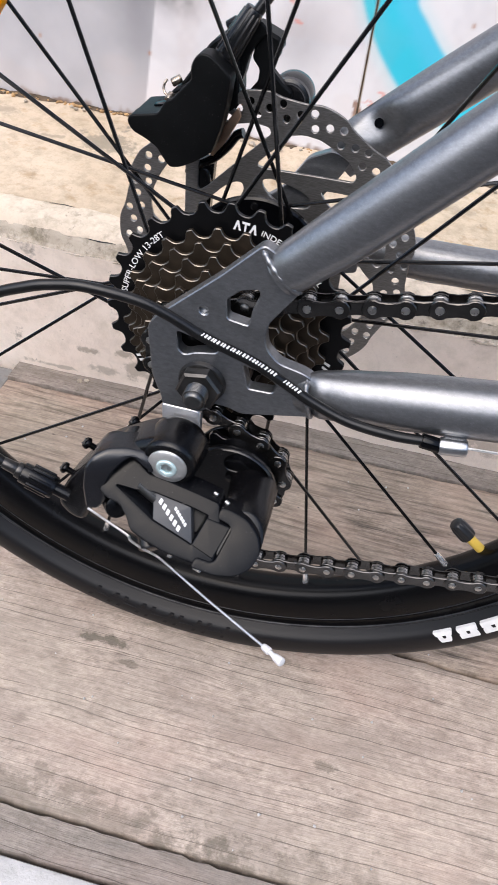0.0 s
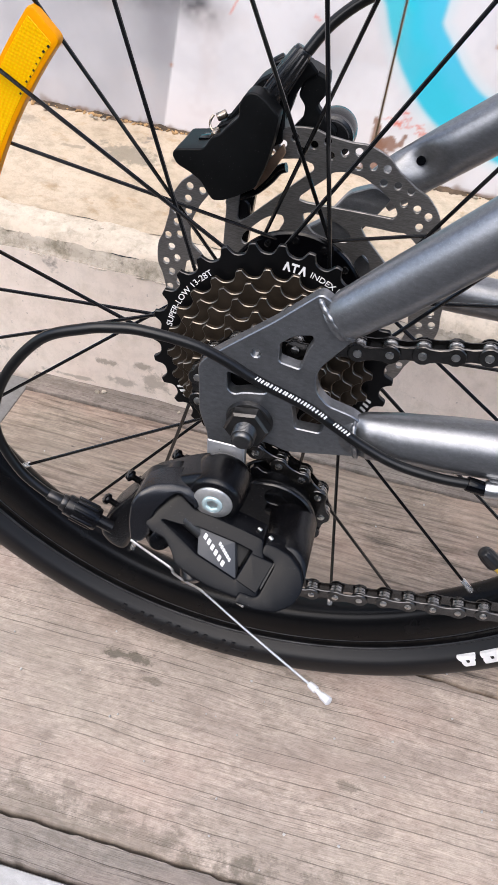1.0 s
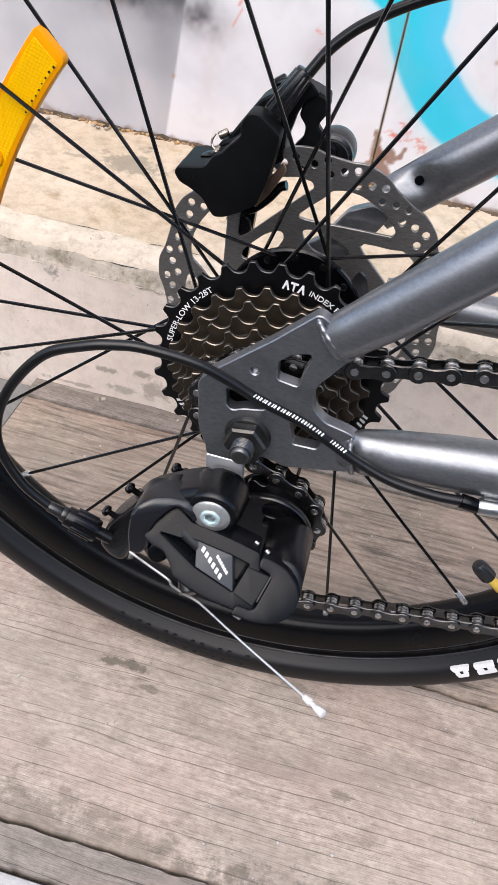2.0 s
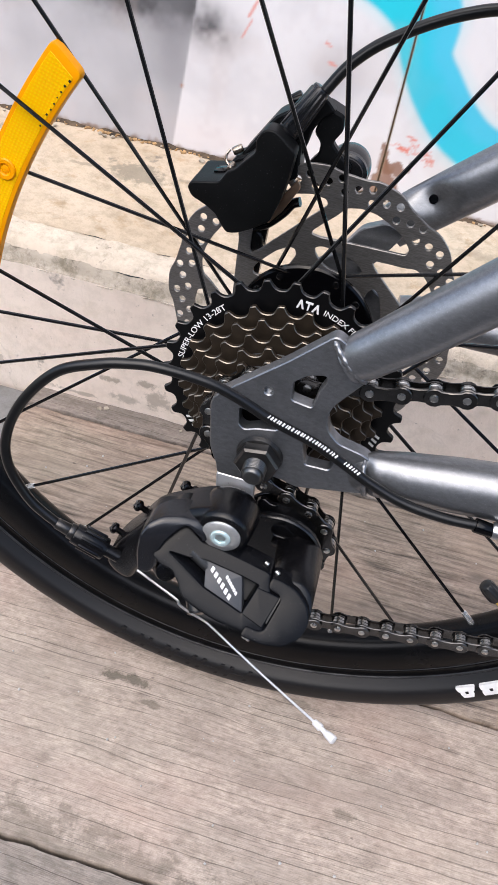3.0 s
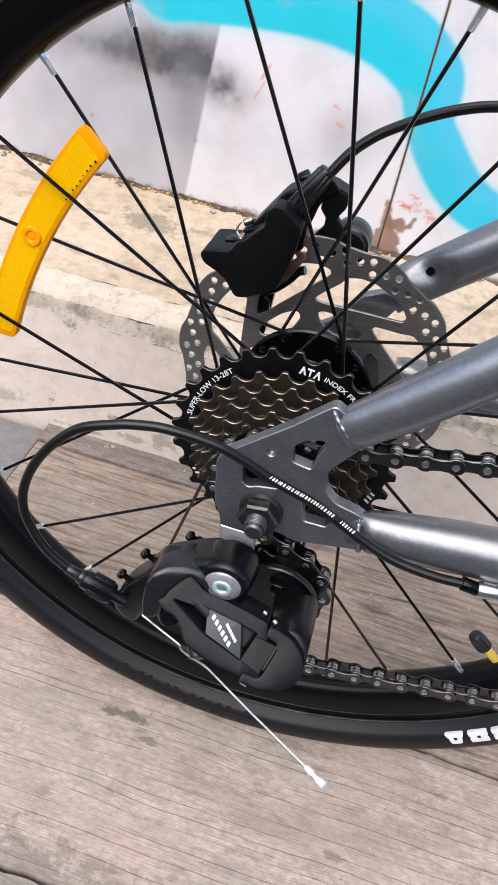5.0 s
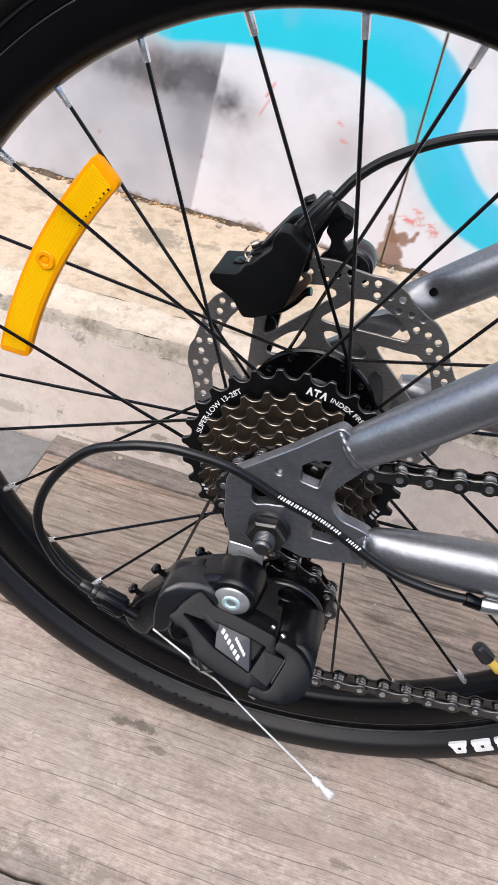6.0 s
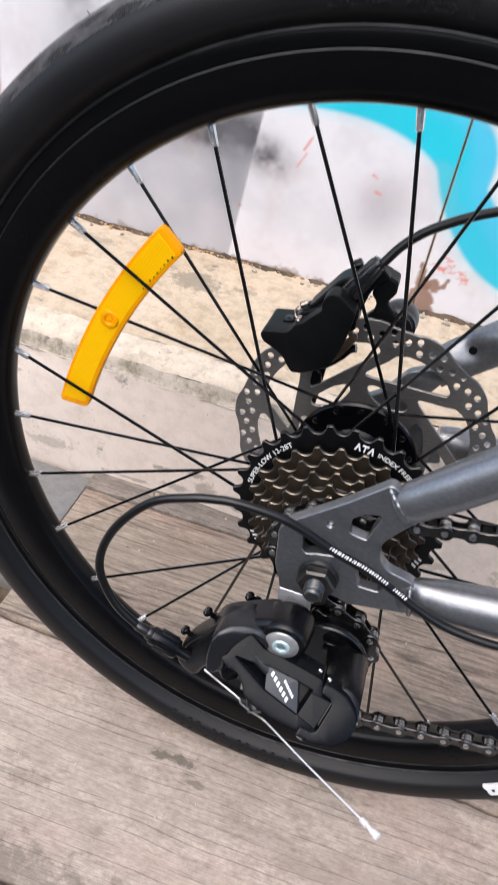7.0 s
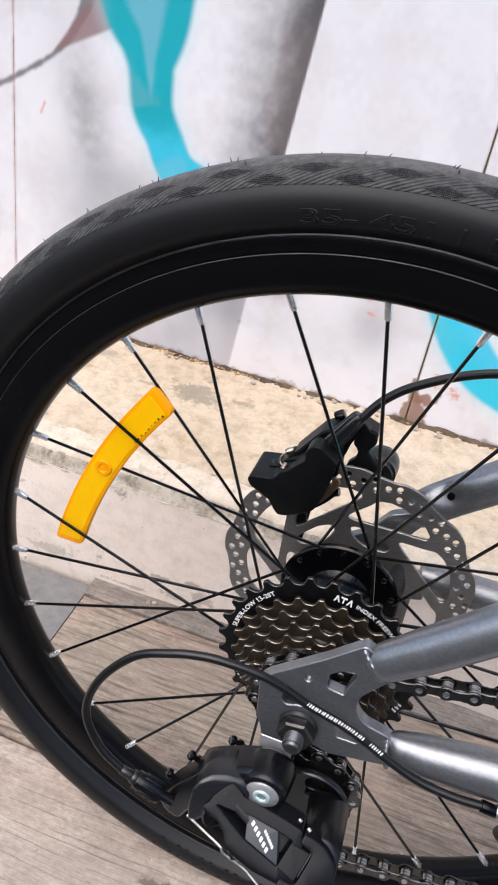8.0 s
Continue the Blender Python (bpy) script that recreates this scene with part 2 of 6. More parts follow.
def amber():
    m, nt, b = nodes_of("amber_reflector_plastic")
    v = coords(nt, (1, 1, 1), (0, radians(24), 0))
    s = nt.nodes.new("ShaderNodeSeparateXYZ")
    link(nt, v, s.inputs[0])
    a = math_node(nt, "SINE", math_node(nt, "MULTIPLY", s.outputs[0], 6.2832 / 0.0024))
    c = math_node(nt, "SINE", math_node(nt, "MULTIPLY", s.outputs[2], 6.2832 / 0.0021))
    grid = math_node(nt, "MULTIPLY", a, c)
    big = noise_tex(nt, v, 90, 3)
    col = mix(nt, big, (1.0, 0.48, 0.0), (1.0, 0.56, 0.0))
    # lighter rib pattern: the glint of the prisms put into the colour
    link(nt, mix(nt, ramp(nt, grid, [(0.0, (0, 0, 0)), (0.8, (0.7, 0.7, 0.7))]), col, (1.0, 0.68, 0.002)), b.inputs["Base Color"])
    b.inputs["Roughness"].default_value = 0.3
    b.inputs["Specular IOR Level"].default_value = 0.18
    bump(nt, b, grid, 0.22, 0.0004)
    through_light = nt.nodes.new("ShaderNodeBsdfTranslucent")
    through_light.inputs["Color"].default_value = (1.0, 0.55, 0.0, 1)
    blend = nt.nodes.new("ShaderNodeMixShader")
    blend.inputs[0].default_value = 0.12
    link(nt, b.outputs[0], blend.inputs[1])
    link(nt, through_light.outputs[0], blend.inputs[2])
    link(nt, blend.outputs[0], nt.nodes["Material Output"].inputs["Surface"])
    return m


def amber_edge():
    m = surf("amber_frame", (1.0, 0.37, 0.0), 0.3, 0.0, 0.06, 80, 0.05, 500, 0.0, spec=0.2)
    nt = m.node_tree
    through_light = nt.nodes.new("ShaderNodeBsdfTranslucent")
    through_light.inputs["Color"].default_value = (1.0, 0.46, 0.0, 1)
    blend = nt.nodes.new("ShaderNodeMixShader")
    blend.inputs[0].default_value = 0.08
    link(nt, nt.nodes["Principled BSDF"].outputs[0], blend.inputs[1])
    link(nt, through_light.outputs[0], blend.inputs[2])
    link(nt, blend.outputs[0], nt.nodes["Material Output"].inputs["Surface"])
    return m


def blotch(nt, at, size, amount, axes=(0, 1)):
    """How strongly a ragged stain at a place on the ground shows."""
    geo = nt.nodes.new("ShaderNodeNewGeometry")
    s = nt.nodes.new("ShaderNodeSeparateXYZ")
    link(nt, geo.outputs["Position"], s.inputs[0])
    u = math_node(nt, "DIVIDE", math_node(nt, "SUBTRACT", s.outputs[axes[0]], at[0]), size[0])
    w = math_node(nt, "DIVIDE", math_node(nt, "SUBTRACT", s.outputs[axes[1]], at[1]), size[1])
    d = math_node(nt, "SQRT", math_node(nt, "ADD", math_node(nt, "MULTIPLY", u, u), math_node(nt, "MULTIPLY", w, w)))
    d = math_node(nt, "ADD", d, math_node(nt, "MULTIPLY", math_node(nt, "SUBTRACT", noise_tex(nt, geo.outputs["Position"], 85, 5, 0.7), 0.5), 3.2))
    return ramp(nt, d, [(0.55, (amount, amount, amount)), (1.0, (0, 0, 0))])


def weathered_wood(name, tone, seed, streaky=0.7, spots=(), open_cracks=1.0):
    """Grey, weathered boards: streaks along x, fine open cracks, stains and knots."""
    m, nt, b = nodes_of(name)
    geo = nt.nodes.new("ShaderNodeNewGeometry")
    shift = nt.nodes.new("ShaderNodeVectorMath")
    shift.operation = "ADD"
    shift.inputs[1].default_value = (seed * 3.1, seed * 1.7, 0)
    link(nt, geo.outputs["Position"], shift.inputs[0])

    def along(sx, sy):
        mp = nt.nodes.new("ShaderNodeMapping")
        mp.inputs["Scale"].default_value = (sx, sy, 1)
        mp.inputs["Rotation"].default_value = (0, 0, radians(1.2))
        link(nt, shift.outputs[0], mp.inputs["Vector"])
        return mp.outputs["Vector"]

    warp = nt.nodes.new("ShaderNodeTexNoise")
    warp.inputs["Scale"].default_value = 5.0
    link(nt, along(1.2, 3), warp.inputs["Vector"])
    wob = nt.nodes.new("ShaderNodeVectorMath")
    wob.operation = "MULTIPLY_ADD"
    link(nt, warp.outputs["Color"], wob.inputs[0])
    wob.inputs[1].default_value = (0.0, 0.010, 0.0)
    link(nt, shift.outputs[0], wob.inputs[2])

    def grain(sx, sy, scale, detail):
        mp = nt.nodes.new("ShaderNodeMapping")
        mp.inputs["Scale"].default_value = (sx, sy, 1)
        link(nt, wob.outputs[0], mp.inputs["Vector"])
        return noise_tex(nt, mp.outputs["Vector"], scale, detail, 0.6)

    streak = grain(4.0, 55, 4.5, 6)
    thin = grain(26, 420, 3.0, 4)
    pores = grain(30, 300, 6, 3)
    blot = noise_tex(nt, along(7, 16), 1.6, 5)
    stain = noise_tex(nt, along(16, 34), 1.5, 4)
    sep = nt.nodes.new("ShaderNodeSeparateXYZ")
    link(nt, wob.outputs[0], sep.inputs[0])

    def cracks(pitch, width, wander, low, high):
        """Long open checks, about one in each strip of the board, that come and go."""
        mp = nt.nodes.new("ShaderNodeMapping")
        mp.inputs["Scale"].default_value = (6, 12, 1)
        link(nt, wob.outputs[0], mp.inputs["Vector"])
        sway = math_node(nt, "MULTIPLY", math_node(nt, "SUBTRACT", noise_tex(nt, mp.outputs["Vector"], 1.5, 5, 0.6), 0.5), wander)
        v = math_node(nt, "ADD", math_node(nt, "DIVIDE", sep.outputs[1], pitch), sway)
        cell = math_node(nt, "FLOOR", v)
        dice = nt.nodes.new("ShaderNodeTexWhiteNoise")
        dice.noise_dimensions = "1D"
        link(nt, cell, dice.inputs["W"])
        where = math_node(nt, "ADD", math_node(nt, "MULTIPLY", dice.outputs["Value"], 0.7), 0.15)
        away = math_node(nt, "ABSOLUTE", math_node(nt, "SUBTRACT", math_node(nt, "FRACT", v), where))
        cx = nt.nodes.new("ShaderNodeCombineXYZ")
        link(nt, math_node(nt, "MULTIPLY", sep.outputs[0], 9.0), cx.inputs[0])
        link(nt, math_node(nt, "MULTIPLY", cell, 7.37), cx.inputs[1])
        there = noise_tex(nt, cx.outputs[0], 1.0, 3, 0.6)
        r = nt.nodes.new("ShaderNodeMapRange")
        r.inputs["From Min"].default_value, r.inputs["From Max"].default_value = low, high
        link(nt, there, r.inputs["Value"])
        w = math_node(nt, "MULTIPLY", r.outputs["Result"], width / pitch)
        t = math_node(nt, "DIVIDE", away, math_node(nt, "MAXIMUM", w, 1e-5))
        return math_node(nt, "SUBTRACT", 1.0, math_node(nt, "SMOOTH_MIN", t, 1.0, 0.3))

    deep = cracks(0.0105, 0.00045, 0.5, 0.36, 0.58)
    hair = cracks(0.0044, 0.00025, 0.6, 0.40, 0.62)
    both = math_node(nt, "MAXIMUM", math_node(nt, "MULTIPLY", deep, 1.0), math_node(nt, "MULTIPLY", hair, 0.6))
    both = math_node(nt, "MAXIMUM", both, 0.0)
    up = tuple(min(1.0, c * 1.5) for c in tone)
    col = ramp(nt, streak, [(0.28, tuple(c * (1 - 0.45 * streaky) for c in up)), (0.50, tuple(c * (1 - 0.15 * streaky) for c in up)), (0.72, up)])
    col = mix(nt, 1.0, col, ramp(nt, thin, [(0.36, (0.74, 0.73, 0.72)), (0.60, (1, 1, 1))]), "MULTIPLY")
    mott = noise_tex(nt, along(190, 300), 1.0, 5, 0.75)
    col = mix(nt, 1.0, col, ramp(nt, mott, [(0.36, (0.70, 0.695, 0.685)), (0.58, (1, 1, 1))]), "MULTIPLY")
    mid = noise_tex(nt, along(45, 80), 1.0, 5, 0.7)
    col = mix(nt, 1.0, col, ramp(nt, mid, [(0.34, (0.72, 0.71, 0.70)), (0.56, (1, 1, 1))]), "MULTIPLY")
    col = mix(nt, ramp(nt, noise_tex(nt, along(9, 14), 1.0, 4), [(0.5, (0, 0, 0)), (0.72, (0.45, 0.45, 0.45))]), col, (tone[0] * 1.16, tone[1] * 0.98, tone[2] * 0.95))
    col = mix(nt, ramp(nt, noise_tex(nt, along(5, 9), 1.1, 4), [(0.42, (0, 0, 0)), (0.7, (0.4, 0.4, 0.4))]), col, (tone[0] * 0.92, tone[1] * 1.0, tone[2] * 0.96))
    col = mix(nt, ramp(nt, blot, [(0.46, (0, 0, 0)), (0.70, (0.55, 0.55, 0.55))]), col, (tone[0] * 0.62, tone[1] * 0.61, tone[2] * 0.61))
    col = mix(nt, ramp(nt, stain, [(0.61, (0, 0, 0)), (0.74, (0.62, 0.62, 0.62))]), col, (0.13, 0.108, 0.09))
    col = mix(nt, ramp(nt, noise_tex(nt, along(90, 130), 1.0, 2), [(0.73, (0, 0, 0)), (0.79, (0.8, 0.8, 0.8))]), col, (0.10, 0.08, 0.07))
    for sx, sy, rx, ry, amount in spots:
        col = mix(nt, blotch(nt, (sx, sy), (rx, ry), amount), col, (0.085, 0.075, 0.055))
    col = mix(nt, math_node(nt, "MULTIPLY", both, 0.85 * open_cracks), col, (0.06, 0.048, 0.04))
    link(nt, col, b.inputs["Base Color"])
    b.inputs["Roughness"].default_value = 0.72
    b.inputs["Specular IOR Level"].default_value = 0.3
    h = math_node(nt, "ADD", math_node(nt, "MULTIPLY", thin, 0.6), math_node(nt, "MULTIPLY", streak, 0.6))
    h = math_node(nt, "ADD", h, math_node(nt, "MULTIPLY", pores, 0.3))
    h = math_node(nt, "SUBTRACT", h, math_node(nt, "MULTIPLY", both, 1.2 * open_cracks))
    bump(nt, b, h, 0.45, 0.0012)
    return m


def old_plaster(name, main, second, patch, scale=1.0, cracks=0.6, spots=(), mottle=0.0, axes=(0, 1)):
    """Painted, crumbling cement with flaked patches, stains and cracks."""
    m, nt, b = nodes_of(name)
    v = coords(nt)
    big = noise_tex(nt, v, 9 * scale, 6, 0.6)
    mid = noise_tex(nt, v, 38 * scale, 6, 0.65)
    fine = noise_tex(nt, v, 420, 4)
    col = ramp(nt, big, [(0.3, main), (0.7, second)])
    col = mix(nt, ramp(nt, mid, [(0.56, (0, 0, 0)), (0.68, (0.8, 0.8, 0.8))]), col, patch)
    col = mix(nt, ramp(nt, noise_tex(nt, v, 17 * scale, 5, 0.7), [(0.66, (0, 0, 0)), (0.72, (0.75, 0.75, 0.75))]), col, (0.22, 0.19, 0.16))
    if mottle:
        col = mix(nt, 1.0, col, ramp(nt, noise_tex(nt, v, 70, 6, 0.75), [(0.34, (1 - mottle, 1 - mottle, 1 - mottle * 1.1)), (0.56, (1, 1, 1))]), "MULTIPLY")
        col = mix(nt, ramp(nt, noise_tex(nt, v, 190, 4, 0.7), [(0.66, (0, 0, 0)), (0.74, (0.6, 0.6, 0.6))]), col, (0.20, 0.175, 0.15))
    for sx, sy, rx, ry, amount in spots:
        col = mix(nt, blotch(nt, (sx, sy), (rx, ry), amount, axes), col, (0.24, 0.205, 0.155))
    vor = nt.nodes.new("ShaderNodeTexVoronoi")
    vor.feature = "DISTANCE_TO_EDGE"
    vor.inputs["Scale"].default_value = 11 * scale
    wv = nt.nodes.new("ShaderNodeVectorMath")
    wv.operation = "MULTIPLY_ADD"
    nz = nt.nodes.new("ShaderNodeTexNoise")
    nz.inputs["Scale"].default_value = 30
    link(nt, v, nz.inputs["Vector"])
    link(nt, nz.outputs["Color"], wv.inputs[0])
    wv.inputs[1].default_value = (0.04, 0.04, 0.04)
    link(nt, v, wv.inputs[2])
    link(nt, wv.outputs[0], vor.inputs["Vector"])
    line = ramp(nt, vor.outputs["Distance"], [(0.0, (1, 1, 1)), (0.014, (0, 0, 0))])
    line = mix(nt, 1.0, line, ramp(nt, big, [(0.48, (0, 0, 0)), (0.6, (cracks, cracks, cracks))]), "MULTIPLY")
    col = mix(nt, line, col, (0.14, 0.115, 0.095))
    link(nt, col, b.inputs["Base Color"])
    b.inputs["Roughness"].default_value = 0.85
    b.inputs["Specular IOR Level"].default_value = 0.2
    h = math_node(nt, "ADD", math_node(nt, "MULTIPLY", mid, 1.0), math_node(nt, "MULTIPLY", fine, 0.4))
    h = math_node(nt, "SUBTRACT", h, math_node(nt, "MULTIPLY", line, 0.7))
    bump(nt, b, h, 0.5, 0.0025)
    return m


def painted_panel():
    """White sheet panels; the sprayed pattern lies in the colour attribute."""
    m, nt, b = nodes_of("sprayed_panel_paint")
    at = nt.nodes.new("ShaderNodeAttribute")
    at.attribute_name = "paint"
    v = coords(nt)
    big = noise_tex(nt, v, 14, 5)
    scuff = noise_tex(nt, coords(nt, (1, 1, 0.35), (0, radians(20), 0)), 120, 5, 0.7)
    col = mix(nt, 1.0, at.outputs["Color"], ramp(nt, big, [(0.3, (0.93, 0.93, 0.93)), (0.7, (1, 1, 1))]), "MULTIPLY")
    col = mix(nt, ramp(nt, scuff, [(0.70, (0, 0, 0)), (0.78, (0.35, 0.35, 0.35))]), col, (0.50, 0.46, 0.45))
    link(nt, col, b.inputs["Base Color"])
    b.inputs["Roughness"].default_value = 0.5
    bump(nt, b, noise_tex(nt, v, 160, 4), 0.12, 0.001)
    return m


M_FRAME = frame_paint()
M_ROTOR = rotor_steel()
M_TYRE = tyre_rubber()
M_AMBER = amber()
M_AMBER_EDGE = amber_edge()
WOOD_SPOTS = ((-0.12, -0.158, 0.22, 0.030, 0.42), (0.16, -0.158, 0.16, 0.024, 0.34), (-0.060, -0.0395, 0.018, 0.0045, 0.75), (-0.038, -0.052, 0.010, 0.003, 0.5), (0.10, -0.085, 0.008, 0.004, 0.5), (-0.15, -0.09, 0.02, 0.006, 0.35), (0.06, -0.02, 0.02, 0.004, 0.4))
M_WOOD = [weathered_wood("weathered_board_" + n, t, s, k, sp, oc) for n, t, s, k, sp, oc in (("pale", (0.395, 0.326, 0.276), 1, 0.42, WOOD_SPOTS, 0.7), ("far", (0.385, 0.310, 0.248), 2, 2.2, (), 0.35), ("dark", (0.245, 0.212, 0.185), 3, 0.6, (), 1.0))]
FACE_SPOTS = ((-0.172, 0.034, 0.014, 0.004, 0.6), (-0.138, 0.038, 0.012, 0.005, 0.6), (-0.128, 0.022, 0.014, 0.012, 0.5), (-0.158, 0.014, 0.016, 0.006, 0.45), (-0.08, 0.012, 0.03, 0.008, 0.5), (-0.21, 0.006, 0.03, 0.003, 0.5), (0.19, 0.03, 0.03, 0.016, 0.45), (-0.30, 0.02, 0.03, 0.008, 0.4), (0.10, 0.022, 0.02, 0.01, 0.4))
M_FACE = old_plaster("step_face_cement", (0.85, 0.725, 0.635), (0.88, 0.785, 0.70), (0.77, 0.665, 0.565), 1.0, 0.12, FACE_SPOTS, 0.12, (0, 2))
M_LEDGE = old_plaster("ledge_cream_cement", (0.50, 0.395, 0.285), (0.60, 0.49, 0.375), (0.42, 0.30, 0.185), 1.3, 0.1, ((-0.208, 0.366, 0.034, 0.020, 0.8), (-0.262, 0.361, 0.016, 0.004, 0.6), (-0.155, 0.374, 0.012, 0.005, 0.6), (-0.34, 0.392, 0.04, 0.010, 0.5), (0.12, 0.372, 0.03, 0.008, 0.4)), 0.26)
M_NOSE = old_plaster("worn_white_cement", (0.66, 0.565, 0.46), (0.58, 0.49, 0.39), (0.45, 0.38, 0.30), 2.0, 0.15, (), 0.26)
M_MORTAR = old_plaster("grey_crumbling_mortar", (0.40, 0.345, 0.28), (0.50, 0.44, 0.365), (0.19, 0.16, 0.13), 3.0, 0.25, (), 0.5)
M_SLAB = old_plaster("pale_concrete", (0.54, 0.525, 0.515), (0.47, 0.46, 0.45), (0.40, 0.385, 0.375), 1.0, 0.2, (), 0.2)
M_GREY = old_plaster("grey_concrete", (0.21, 0.204, 0.198), (0.25, 0.244, 0.236), (0.17, 0.165, 0.16), 1.0, 0.1, (), 0.2)
M_OCHRE = surf("ochre_crumb", (0.36, 0.22, 0.10), 0.9, 0.0, 0.5, 120, 0.5, 500)
M_DIRT = surf("rusty_dirt", (0.085, 0.058, 0.036), 0.9, 0.0, 0.6, 90, 0.6, 300)
M_PANEL = painted_panel()
M_UNSEEN_WALL = surf("unseen_wall_plain", (0.16, 0.165, 0.172), 0.9, 0.0, 0.2, 2, 0.1, 30)
M_SEAM = surf("rusty_seam", (0.36, 0.26, 0.17), 0.8, 0.0, 0.4, 60, 0.3)
M_DARK_GROUND = surf("dark_unseen_ground", (0.055, 0.055, 0.056), 0.9, 0.0, 0.25, 20, 0.5, 260)

# ---- building helpers ----
from mathutils.geometry import delaunay_2d_cdt

TAU = 2 * math.pi


class Geo:
    """Collects vertices and faces of one mesh."""

    def __init__(self):
        self.v, self.f, self.second = [], [], ()

    def add(self, verts, faces, m=None):
        k = len(self.v)
        self.v += [tuple(m @ Vector(p)) if m else tuple(p) for p in verts]
        self.f += [tuple(k + i for i in face) for face in faces]
        return self

    def mesh(self, name, mat, sharp=38):
        me = bpy.data.meshes.new(name)
        me.from_pydata(self.v, [], self.f)
        bm = bmesh.new()
        bm.from_mesh(me)
        bmesh.ops.recalc_face_normals(bm, faces=bm.faces)
        bm.to_mesh(me)
        bm.free()
        for one in mat if isinstance(mat, tuple) else (mat,):
            me.materials.append(one)
        for i in self.second:
            me.polygons[i].material_index = 1
        me.shade_smooth()
        me.set_sharp_from_angle(angle=radians(sharp))
        return me


def part(name, geo, mat, parent, label="", m=None, sharp=38):
    ob = new(name, geo if isinstance(geo, bpy.types.Mesh) else geo.mesh(name, mat, sharp))
    ob.parent = parent
    if m is not None:
        ob.matrix_basis = m
    return tagged(ob, label)


def V(*mm):
    return Vector(mm) * 0.001


def revolve(g, prof, n=96, loop=True, m=None):
    """Turns a profile of (radius, y) in millimetres about the y axis."""
    k = len(prof)
    verts = [(r * math.sin(TAU * i / n) / 1000, y / 1000, r * math.cos(TAU * i / n) / 1000) for i in range(n) for r, y in prof]
    faces = [(i * k + j, i * k + (j + 1) % k, (i + 1) % n * k + (j + 1) % k, (i + 1) % n * k + j) for i in range(n) for j in range(k if loop else k - 1)]
    if not loop:
        faces += [tuple(i * k for i in range(n)), tuple(i * k + k - 1 for i in range(n))]
    return g.add(verts, faces, m)


def smooth_path(pts, k=6):
    pts = [Vector(p) for p in pts]
    out = []
    for i in range(len(pts) - 1):
        a, b, c, d = pts[max(i - 1, 0)], pts[i], pts[i + 1], pts[min(i + 2, len(pts) - 1)]
        for j in range(k):
            t = j / k
            out.append(0.5 * (2 * b + (c - a) * t + (2 * a - 5 * b + 4 * c - d) * t * t + (3 * b - a - 3 * c + d) * t ** 3))
    return out + [pts[-1]]


def sweep(g, pts, radii, n=12, side=(0, 1, 0), caps=True):
    """A tube along points (metres). radii in mm: one, or one for each point, each a number or (across, along side)."""
    pts = [Vector(p) for p in pts]
    rs = radii if isinstance(radii, list) else [radii] * len(pts)
    verts, ref = [], Vector(side)
    for i, p in enumerate(pts):
        d = (pts[min(i + 1, len(pts) - 1)] - pts[max(i - 1, 0)]).normalized()
        b = (ref - d * ref.dot(d)).normalized()
        a = d.cross(b)
        ra, rb = rs[i] if isinstance(rs[i], tuple) else (rs[i], rs[i])
        verts += [p + (a * math.cos(TAU * j / n) * ra + b * math.sin(TAU * j / n) * rb) / 1000 for j in range(n)]
    faces = [(i * n + j, i * n + (j + 1) % n, (i + 1) * n + (j + 1) % n, (i + 1) * n + j) for i in range(len(pts) - 1) for j in range(n)]
    if caps:
        faces += [tuple(range(n)), tuple((len(pts) - 1) * n + j for j in range(n))]
    return g.add(verts, faces)


def rod(g, p0, p1, r0, r1=None, n=16, bev=0.0):
    """A round bar between two points (mm), with bevelled ends."""
    r1 = r0 if r1 is None else r1
    p0, p1 = Vector(p0) / 1000, Vector(p1) / 1000
    d = (p1 - p0).normalized()
    ref = Vector((0, 0, 1)) if abs(d.z) < 0.9 else Vector((1, 0, 0))
    if bev:
        e = bev / 1000
        return sweep(g, [p0, p0 + d * e * 0.3, p0 + d * e, p1 - d * e, p1 - d * e * 0.3, p1], [r0 - bev, r0 - bev * 0.3, r0, r1, r1 - bev * 0.3, r1 - bev], n, ref)
    return sweep(g, [p0, p1], [r0, r1], n, ref)


def fillet(pts, r, k=4):
    """Rounds the corners of a closed outline; r in its units."""
    out, n = [], len(pts)
    for i in range(n):
        a, b, c = (Vector(pts[j % n]) for j in (i - 1, i, i + 1))
        u, w = (a - b), (c - b)
        t = min(r, u.length * 0.45, w.length * 0.45)
        p, q = b + u.normalized() * t, b + w.normalized() * t
        for j in range(k + 1):
            s = j / k
            out.append(tuple((1 - s) ** 2 * p + 2 * s * (1 - s) * b + s * s * q))
    return out


def inset(pts, d):
    """Moves a closed outline inwards by d (outwards: minus)."""
    n = len(pts)
    area = sum(pts[i][0] * pts[(i + 1) % n][1] - pts[(i + 1) % n][0] * pts[i][1] for i in range(n))
    s = 1 if area > 0 else -1
    out = []
    for i in range(n):
        a, b, c = (Vector(pts[j % n]) for j in (i - 1, i, i + 1))
        u, w = (b - a).normalized(), (c - b).normalized()
        t = u + w
        t = t.normalized() if t.length > 1e-6 else u
        out.append((b.x - t.y * s * d, b.y + t.x * s * d))
    return out


